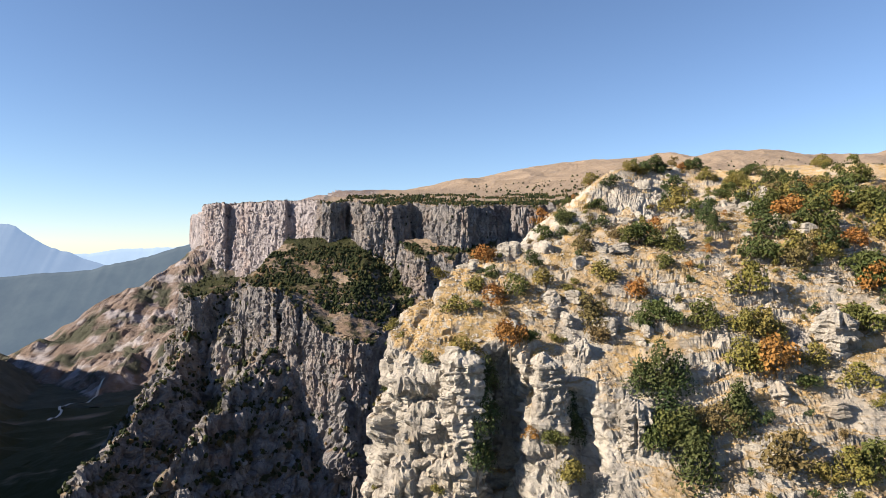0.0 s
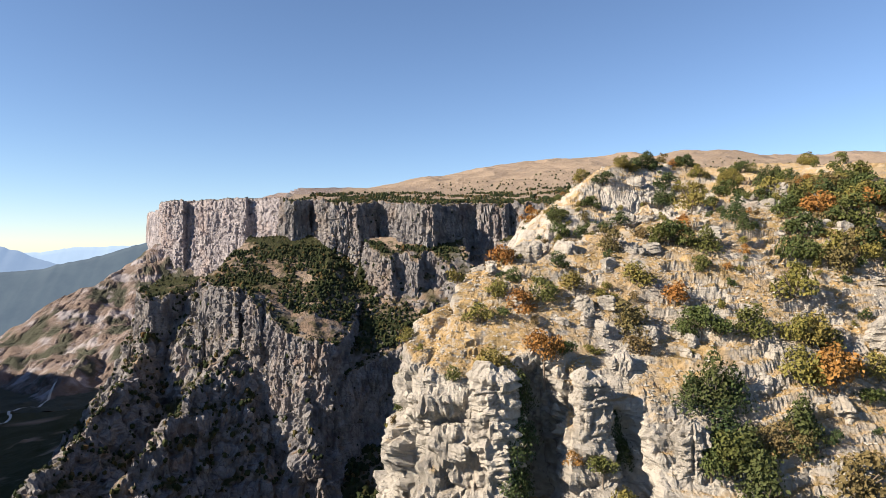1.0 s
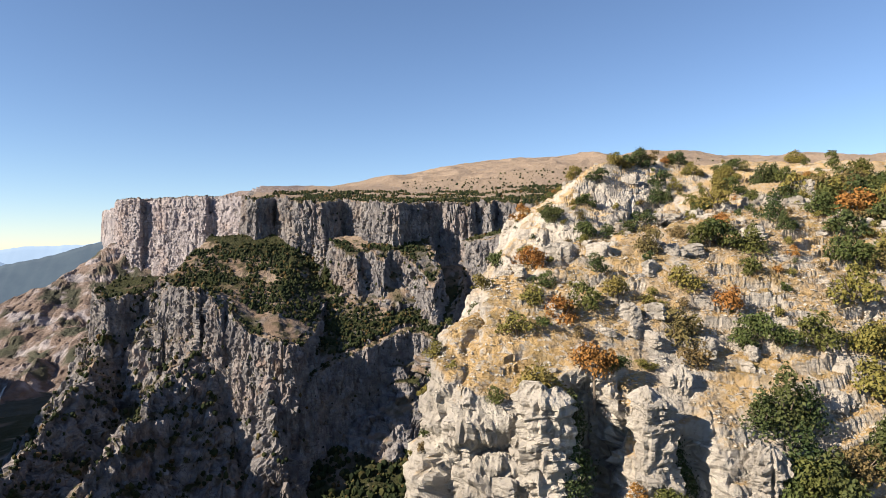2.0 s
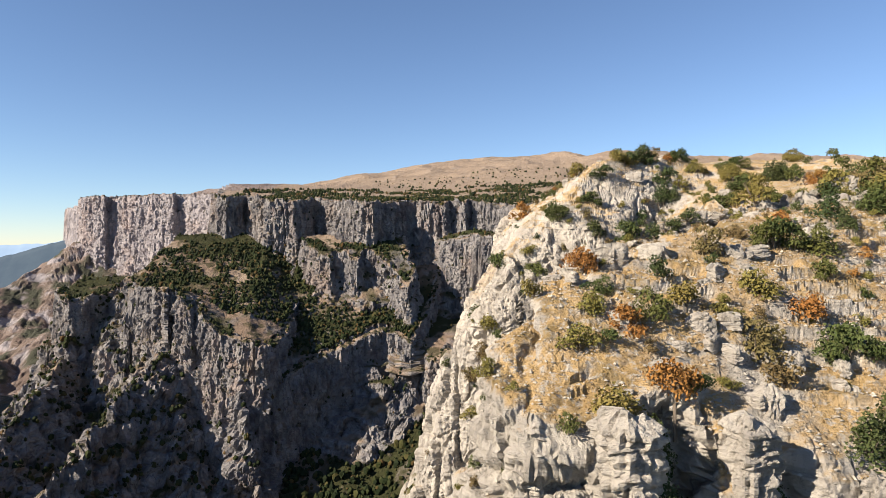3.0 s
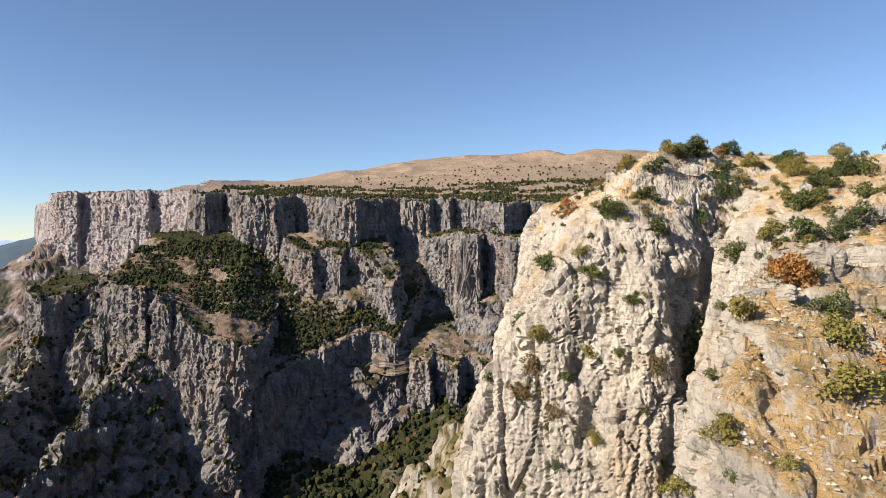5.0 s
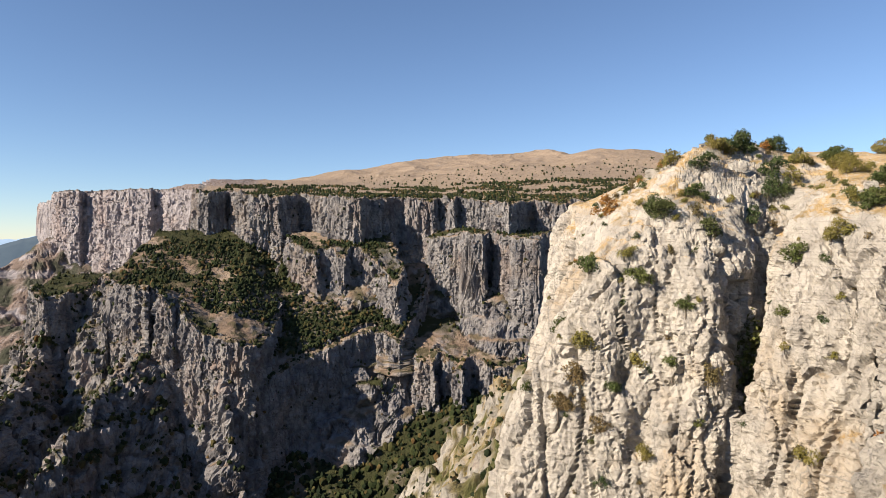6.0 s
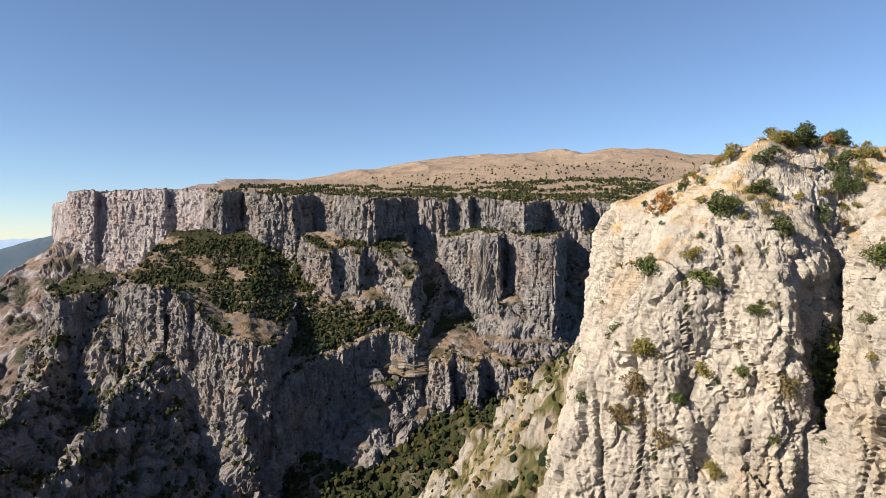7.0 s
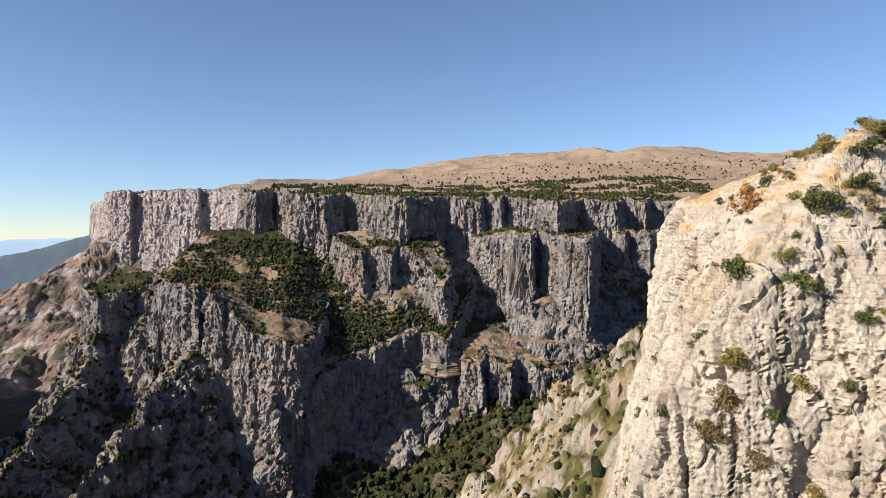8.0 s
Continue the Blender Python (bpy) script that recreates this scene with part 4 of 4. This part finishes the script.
def scatter_shrubs():
    """Shrubs strewn over the slopes, thicker on the plateau inland."""
    rng = np.random.default_rng(8)
    taken = list(PLACED)
    shadow = FLAT_N[:, 2] > 0.72
    pick = np.flatnonzero(shadow & (FLAT_P[:, 2] > -30) & (FLAT_P[:, 1] < 200) & (FLAT_P[:, 0] < 72))
    wood = fbm(FLAT_P[pick, 0] / 16, FLAT_P[pick, 1] / 16, 0 * pick, 3, 301)
    made = 0
    for i in rng.permutation(len(pick))[:60000]:
        x, y, z = FLAT_P[pick[i]]
        inland = smooth(28, 60, x - 0.2 * (y - 90))
        if rng.random() > 0.02 + 0.16 * inland * (wood[i] > -0.25) + 0.03 * (wood[i] > 0.2):
            continue
        across = rng.choice([0.9, 1.3, 1.8, 2.4]) * (1 + 0.45 * inland)
        if any((x - a) ** 2 + (y - b) ** 2 < (0.42 * (across + r)) ** 2 for a, b, r in taken):
            continue
        taken.append((x, y, across))
        colour = rng.choice(["green", "dark", "olive", "olive", "brown", "orange"], p=[0.27, 0.22, 0.2, 0.12, 0.12, 0.07])
        form = "cone" if colour == "dark" and rng.random() < 0.4 else "round"
        plant(x, y, z - 0.24 * across, across, colour, form, rng.uniform(0, 6.28), rng.uniform(0.8, 1.15))
        made += 1
        if made >= 110:
            break
    ledges = np.flatnonzero((KNOLL_N[:, 2] > 0.25) & (KNOLL_N[:, 2] < 0.8) & (KNOLL_P[:, 2] > -60) & (KNOLL_P[:, 1] > 135) & (KNOLL_P[:, 1] < 195) & (KNOLL_P[:, 0] < 58))
    for i in rng.choice(ledges, 60, replace=False):
        x, y, z = KNOLL_P[i]
        across = rng.choice([1.1, 1.6, 2.2, 3.0], p=[0.3, 0.35, 0.25, 0.1])
        colour = rng.choice(["green", "olive", "brown", "dark"], p=[0.15, 0.3, 0.3, 0.25])
        plant(x, y, z - 0.34 * across, across, colour, "round", rng.uniform(0, 6.28), rng.uniform(0.8, 1.3))


scatter_shrubs()


def thicket(colour, count, seed, inland=True):
    """Bushes that grow into one another on the plateau inland, or small ones strewn over slopes and ledges, all of one colour in one mesh."""
    rng = np.random.default_rng(seed)
    grown = fbm(FLAT_P[:, 0] / 14, FLAT_P[:, 1] / 14, 0 * FLAT_P[:, 0], 3, 301)
    ok = np.flatnonzero((FLAT_N[:, 2] > 0.7) & (FLAT_P[:, 0] > 40 + 0.1 * (FLAT_P[:, 1] - 70)) & (FLAT_P[:, 2] > -12) & (grown > -0.15))
    if not inland:
        ok = np.flatnonzero((FLAT_N[:, 2] > 0.3) & (FLAT_P[:, 2] > -55) & (FLAT_P[:, 1] < 200) & (FLAT_P[:, 0] < 62) & (grown > -0.35))
    V, F, k = [], [], 0
    for i in rng.choice(ok, count, replace=False):
        light = SHRUBS[colour, "round"][rng.integers(len(SHRUBS[colour, "round"]))][2]
        v = np.empty(len(light.vertices) * 3)
        light.vertices.foreach_get("co", v)
        q = np.empty(len(light.polygons) * 4, dtype=np.int32)
        light.polygons.foreach_get("vertices", q)
        a, size = rng.uniform(0, 6.28), rng.uniform(1.6, 4.4) if inland else rng.uniform(0.5, 1.6) * (1.5 if FLAT_P[i, 1] > 130 else 1.0)
        turn = np.array(((math.cos(a), -math.sin(a), 0), (math.sin(a), math.cos(a), 0), (0, 0, rng.uniform(0.8, 1.2))))
        V.append(v.reshape(-1, 3) @ turn.T * size + FLAT_P[i] - (0, 0, 0.15 * size))
        F.append(q.reshape(-1, 4) + k)
        k += len(v) // 3
    me = mesh_from("thicket", np.concatenate(V).tolist(), np.concatenate(F).tolist(), LEAF[colour])
    tagged(new("thicket", me), f"thicket of {WORDS[colour]} bushes on the plateau" if inland else f"small {WORDS[colour]} bushes strewn over slopes and ledges", "bushes", kind="stuff")


for colour, count, seed in (("green", 66, 61), ("olive", 58, 62), ("dark", 45, 63), ("brown", 30, 64), ("orange", 16, 65)):
    thicket(colour, count, seed)
for colour, count, seed in (("green", 60, 71), ("olive", 130, 72), ("dark", 90, 73), ("brown", 90, 74), ("orange", 20, 75)):
    thicket(colour, count, seed, False)


# ---------------------------------------------------------------- woods of the far side
def wood_material():
    m, n, l, p = material("far_woods")
    geo = n.new("ShaderNodeNewGeometry")
    r = n.new("ShaderNodeValToRGB")
    e = r.color_ramp.elements
    e[0].color, e[1].color = (0.009, 0.0145, 0.0055, 1), (0.085, 0.05, 0.02, 1)
    for at, c in ((0.45, (0.016, 0.024, 0.008, 1)), (0.78, (0.032, 0.037, 0.012, 1)), (0.92, (0.06, 0.05, 0.018, 1))):
        e.new(at).color = c
    l.new(geo.outputs["Random Per Island"], r.inputs[0])
    l.new(r.outputs[0], p.inputs["Base Color"])
    p.inputs["Roughness"].default_value = 0.85
    p.inputs["Specular IOR Level"].default_value = 0.15
    return m


woods = wood_material()


def ball():
    bm = bmesh.new()
    bmesh.ops.create_icosphere(bm, subdivisions=1, radius=1)
    v = np.array([q.co[:] for q in bm.verts])
    f = np.array([[q.index for q in t.verts] for t in bm.faces])
    bm.free()
    return v, f


BALL_V, BALL_F = ball()


def wood(name, data, count, size, where, label, seed, lumps=2):
    """Crowns of a wood as small uneven clumps standing on the sheet."""
    P, kind, steep, green = data
    rng = np.random.default_rng(seed)
    ok = np.flatnonzero(where(P, kind, steep, green).ravel())
    pick = rng.choice(ok, min(count, len(ok)), replace=False)
    V, F, k = [], [], 0
    pts = P.reshape(-1, 3)[pick]
    for c in pts:
        s = size * (0.4 + 1.1 * rng.random() ** 1.6)
        for j in range(lumps):
            off = rng.normal(scale=0.42 * s, size=3) * (1, 1, 0.5) if j else np.zeros(3)
            v = BALL_V * (s * (0.62 if j else 0.9)) * rng.uniform(0.68, 1.3, (len(BALL_V), 1))
            v = v * (1, 1, rng.uniform(0.85, 1.5)) + c + off + (0, 0, 0.55 * s)
            V.append(v)
            F.append(BALL_F + k)
            k += len(v)
    me = mesh_from(name, np.concatenate(V).tolist(), np.concatenate(F).tolist(), woods)
    return tagged(new(name, me), label, "trees", kind="stuff")


wood("bench_wood", far_data, 3300, 2.8, lambda P, k, s, g: (k == 2) & (s < 1.6) & (P[..., 0] < 110) & (P[..., 0] > -345) & (P[..., 1] > 1082 + 0.6 * np.maximum(-175 - P[..., 0], 0)) & (P[..., 1] < 1325 + 30 * g - 0.3 * np.maximum(P[..., 0] + 200, 0)) & (fbm(P[..., 0] / 30, P[..., 1] / 30, 0 * s, 3, 411) > -0.42 - 0.5 * smooth(1200, 1120, P[..., 1])), "dense dark oak wood on a bench of the far cliff", 401)
wood("floor_wood", mid_data, 1700, 5.5, lambda P, k, s, g: (P[..., 2] < -230) & (s < 0.8) & (P[..., 1] > 600) & (abs(P[..., 0] - 60) < 420), "thick green wood on the gorge floor", 402)
wood("floor_wood_edge", far_data, 3800, 4.4, lambda P, k, s, g: (k == 0) & (s < 1.0), "thick green wood under the far cliff", 403)
wood("rim_scrub", far_data, 3000, 2.5, lambda P, k, s, g: (k == 3) & (P[..., 1] < 1425), "dark scrub along the far plateau rim", 404, 1)
wood("ledge_scrub", far_data, 3200, 2.3, lambda P, k, s, g: (k != 3) & (s < 1.9) & (g > 0.3), "scrub on ledges of the far cliffs", 405, 1)
for n_, sheet in enumerate(CLIFFS):
    wood("cliff_scrub", sheet, 420, 2.4, lambda P, k, s, g: (s < 1.7) & (g > -0.15), "dark scrub on ledges of the far cliffs", 420 + n_, 1)
wood("spur_scrub", spur_data, 6200, 1.5, lambda P, k, s, g: (k == 6) & (s < 3.2) & (fbm(P[..., 0] / 22, P[..., 1] / 22, P[..., 2] / 40, 3, 412) > -0.12), "olive scrub on the lower spur", 406, 1)


# ---------------------------------------------------------------- rocks of the near slope
stone_mat, sn, sl_, sp = material("pale_limestone")
stone_col = mixed(sn, sl_, ramp(sn, sl_, noise_node(sn, sl_, 0.9, 7, 0.62), 0.36, 0.62), (0.323, 0.302, 0.27, 1), (0.468, 0.431, 0.371, 1))
stone_col = mixed(sn, sl_, ramp(sn, sl_, noise_node(sn, sl_, 0.5, 5, 0.6), 0.55, 0.75), stone_col, (0.355, 0.27, 0.174, 1))
stone_col = mixed(sn, sl_, ramp(sn, sl_, noise_node(sn, sl_, 0.8, 5, 0.65, (0.25, 0.25, 3.0)), 0.55, 0.68), stone_col, (0.153, 0.146, 0.129, 1))
sl_.new(stone_col, sp.inputs["Base Color"])
sp.inputs["Roughness"].default_value, sp.inputs["Specular IOR Level"].default_value = 0.92, 0.2
bump(sn, sl_, noise_node(sn, sl_, 2.2, 9, 0.7), sp, 0.8, 0.25)


def column_mesh(name, height, across, deep, seed, taper=0.2, bed=0.6, around=40):
    """A tower of weathered beds: each bed its own outline, with cut-back joints between and a rounded top."""
    rings = max(14, int(height / 0.16))
    w = np.linspace(0, math.tau, around, endpoint=False)
    t = np.linspace(0, 1, rings)[:, None]
    z = t * height
    cx, cy = np.cos(w)[None], np.sin(w)[None]
    square = 1 / np.maximum(np.abs(np.cos(w)), np.abs(np.sin(w)))[None] ** 0.55
    level = z / bed + 0.5 * vnoise(cx * 1.3 + seed, cy * 1.3, z * 0.2, seed) + 1.1 * vnoise(0 * z + seed, 0 * z, z * 0.55 / bed, seed + 7)
    k = np.floor(level)
    f = level - k
    sector = np.floor((w[None] + 0.6 * hash3(k.astype(np.int64), 0 * k.astype(np.int64), 0 * k.astype(np.int64), seed)) / 0.85)
    each = hash3(k.astype(np.int64), sector.astype(np.int64), 0 * k.astype(np.int64), seed + 1)
    r = (1 - taper * t**1.5) * (0.82 + 0.3 * each) * square * (1 - (0.07 + 0.2 * hash3(k.astype(np.int64), 0 * k.astype(np.int64), 1 + 0 * k.astype(np.int64), seed)) * np.abs(2 * f - 1) ** 4)
    r = r + 0.22 * vnoise(cx * 1.6 + 5, cy * 1.6 + seed, z * 0.35, seed + 2) + 0.11 * fbm(cx * 5, cy * 5 + seed, z * 2.2, 3, seed + 3)
    r = r - 0.26 * np.exp(-((vnoise(cx * 1.9 + seed, cy * 1.9, z * 0.09, seed + 8) / 0.07) ** 2))
    if height > 2:
        r = r * (1 - 0.62 * np.clip((z - height + 0.9) / 0.9, 0, 1) ** 1.5 * (0.45 + 0.9 * each))
    else:
        r = r * np.sqrt(np.clip(1 - np.clip((t - 0.86) / 0.15, 0, 1) ** 2, 0.03, 1))
    bend = 0.18 * vnoise(0 * z + seed, 0 * z, z * 0.25, seed + 4)
    X, Y = (r * cx + bend) * across / 2, (r * cy) * deep / 2
    Z = z + 0.12 * fbm(cx * 2, cy * 2 + seed, z, 2, seed + 5) + (height > 2) * np.clip((z - height + 1.6) / 1.6, 0, 1) * (0.25 * across * cx * (hash3(np.array([seed]), np.array([1]), np.array([2]), 3)[0] - 0.5) + 0.12 * across * vnoise(cx * 1.5 + seed, cy * 1.5, 0 * z, seed + 6))
    V = np.stack([X, Y, Z + 0 * X], -1).reshape(-1, 3).tolist()
    F = [(a * around + b, a * around + (b + 1) % around, (a + 1) * around + (b + 1) % around, (a + 1) * around + b) for a in range(rings - 1) for b in range(around)]
    F.append(tuple((rings - 1) * around + b for b in range(around)))
    return mesh_from(name, V, F, near_rock)


# x, y, foot, top, across, deep, turn
PILLARS = [(1.8, 65.2, -44, -10.1, 4.4, 5.0, 20), (7.6, 71.2, -24, -9.6, 3.2, 3.2, 50), (10.1, 65.0, -44, -10.4, 3.3, 3.4, 10), (14.4, 69.0, -16, -9.4, 2.4, 2.4, 70),
           (18.4, 63.0, -34, -14.4, 3.9, 3.4, 35), (27.3, 67.0, -19, -11.7, 3.9, 3.0, 15), (32.6, 65.6, -20, -12.7, 4.4, 3.2, 60), (41.6, 70.4, -15, -6.9, 5.6, 4.2, 25),
           (37.6, 70.6, -14, -8.8, 4.0, 3.0, 80), (38.2, 64.8, -22, -14.8, 5.8, 3.6, 5), (-3.4, 68.6, -31, -10.8, 3.4, 4.0, 40)]
for n_, (x, y, z0, z1, a, d, turn) in enumerate(PILLARS):
    ob = new("rock_pillar", column_mesh("rock_pillar", z1 - z0, a, d, 500 + 11 * n_))
    ob.matrix_world = pose(x, y, z0, 0, 0, turn)
    tall = "tall" if z1 - z0 > 12 else "stout" if a < 4 else "broad broken"
    tagged(ob, f"{tall} pillar of weathered pale limestone beds on the slope", "rock", group="rock pillars of the spur")


def slab_meshes():
    out = []
    for v in range(8):
        out.append(column_mesh("boulder", 0.5 + 0.16 * (v % 4), 1.2, 0.8 + 0.1 * (v % 3), 700 + 13 * v, 0.15, 0.28, 14))
    return out


def scatter_boulders():
    rng = np.random.default_rng(21)
    shapes = slab_meshes()
    pick = np.flatnonzero((FLAT_N[:, 2] > 0.55) & (FLAT_P[:, 2] > -22) & (FLAT_P[:, 0] < 66) & (FLAT_P[:, 1] < 190))
    line = fbm(FLAT_P[pick, 0] / 9, FLAT_P[pick, 1] / 5, FLAT_P[pick, 2] / 3, 3, 311)
    made = 0
    for i in rng.permutation(len(pick)):
        if line[i] < 0.12 and rng.random() > 0.1:
            continue
        x, y, z = FLAT_P[pick[i]]
        s = rng.choice([0.6, 0.9, 1.25, 1.7, 2.3], p=[0.24, 0.36, 0.26, 0.11, 0.03])
        ob = new("boulder", shapes[rng.integers(len(shapes))])
        ob.matrix_world = Matrix.LocRotScale((x, y, z - 0.22 * s), Euler((rng.uniform(-0.15, 0.15), rng.uniform(-0.15, 0.15), rng.normal(-0.5, 0.45))), (s * rng.uniform(1.0, 1.6), s, s * rng.uniform(0.8, 1.3)))
        size = "small" if s < 1 else "large" if s > 1.6 else "flat"
        tagged(ob, f"{size} weathered limestone block lying in dry grass", "rock", group="boulders of the slope")
        made += 1
        if made >= 320:
            break


scatter_boulders()


def strewn(name, count, label, category, seed, build, mat, where):
    """One mesh of very many small pieces lying or growing on the near mountain."""
    rng = np.random.default_rng(seed)
    ok = np.flatnonzero(where)
    V, F, k = [], [], 0
    for c in FLAT_P[rng.choice(ok, count, replace=False)]:
        v, f = build(rng)
        V.append(v + c)
        F.extend([tuple(i + k for i in t) for t in f])
        k += len(v)
    return tagged(new(name, mesh_from(name, np.concatenate(V).tolist(), F, mat)), label, category, kind="stuff")


def pebble(rng):
    s = rng.uniform(0.05, 0.17) * rng.uniform(0.7, 1.3, 3) * (1.4, 1.4, 0.7)
    v = np.array(((1, 0, 0), (0, 1, 0), (-1, 0, 0), (0, -1, 0), (0, 0, 1), (0, 0, -1.0))) * s + rng.normal(scale=0.03, size=(6, 3))
    return v + (0, 0, 0.04), ((0, 1, 4), (1, 2, 4), (2, 3, 4), (3, 0, 4), (1, 0, 5), (2, 1, 5), (3, 2, 5), (0, 3, 5))


def tuft(rng):
    v, f = [], []
    for b in range(4):
        w, h = rng.uniform(0, math.tau), rng.uniform(0.12, 0.3)
        o = rng.normal(scale=0.12, size=3) * (1, 1, 0)
        side = np.array((-math.sin(w), math.cos(w), 0)) * 0.035
        tip = np.array((math.cos(w) * 0.2, math.sin(w) * 0.2, h))
        k = len(v)
        v += [o - side, o + side, o + tip]
        f.append((k, k + 1, k + 2))
    return np.array(v), f


straw, gn, gl, gp = material("dry_golden_grass")
gl.new(mixed(gn, gl, gn.new("ShaderNodeNewGeometry").outputs["Random Per Island"], (0.288, 0.184, 0.068, 1), (0.2, 0.132, 0.048, 1)), gp.inputs["Base Color"])
gp.inputs["Roughness"].default_value = 0.85
CLOSE = (FLAT_P[:, 1] < 112) & (FLAT_P[:, 0] < 64) & (FLAT_P[:, 2] > -24)
strewn("loose_stones", 9500, "loose pale limestone rubble on the slope", "stones", 31, pebble, stone_mat, CLOSE & (FLAT_N[:, 2] > 0.6))
strewn("dry_grass", 9000, "tufts of dry golden grass among the rocks", "grass", 32, tuft, straw, CLOSE & (FLAT_SOIL > 0.55))
wood("slope_trees", far_data, 1500, 3.2, lambda P, k, s, g: (k == 1) & (s < 2.0) & (P[..., 0] < -120) & (P[..., 1] < 1240), "dark trees on steep gorge slopes", 407, 2)
wood("plateau_scrub", mid_data, 2900, 3.0, lambda P, k, s, g: (k == 3) & (fbm(P[..., 0] / 60, P[..., 1] / 40, 0 * s, 3, 413) > -0.15) & (P[..., 0] > -240) & (P[..., 1] > 1400), "low bushes dotted over the far plateau", 408, 1)
wood("hill_scrub", hill_data, 1300, 2.8, lambda P, k, s, g: (k == 3) & (P[..., 1] < 2350) & (P[..., 0] > 100), "low bushes on the dry hills", 409, 1)


def stream():
    """A pale thread of water on the shaded valley floor."""
    C = catmull(np.array([(-1010, 1990), (-985, 1900), (-960, 1800), (-985, 1720), (-940, 1640), (-925, 1560)], float), 60)
    side = np.gradient(C, axis=0)
    side = np.stack([side[:, 1], -side[:, 0]], 1) / np.linalg.norm(side, axis=1, keepdims=True)
    rows = []
    for off in (-3.0, 0.0, 3.0):
        q = C + side * off
        rows.append(np.column_stack([q, far_height(q[:, 0], q[:, 1])[0] + 3]))
    m, n, l, p = material("stream_gravel")
    l.new(mixed(n, l, noise_node(n, l, 0.05), (0.5, 0.48, 0.44, 1), (0.3, 0.3, 0.28, 1)), p.inputs["Base Color"])
    tagged(grid_object("river", np.array(rows), m), "pale gravel thread of a stream on the valley floor", "river", kind="structure")


stream()
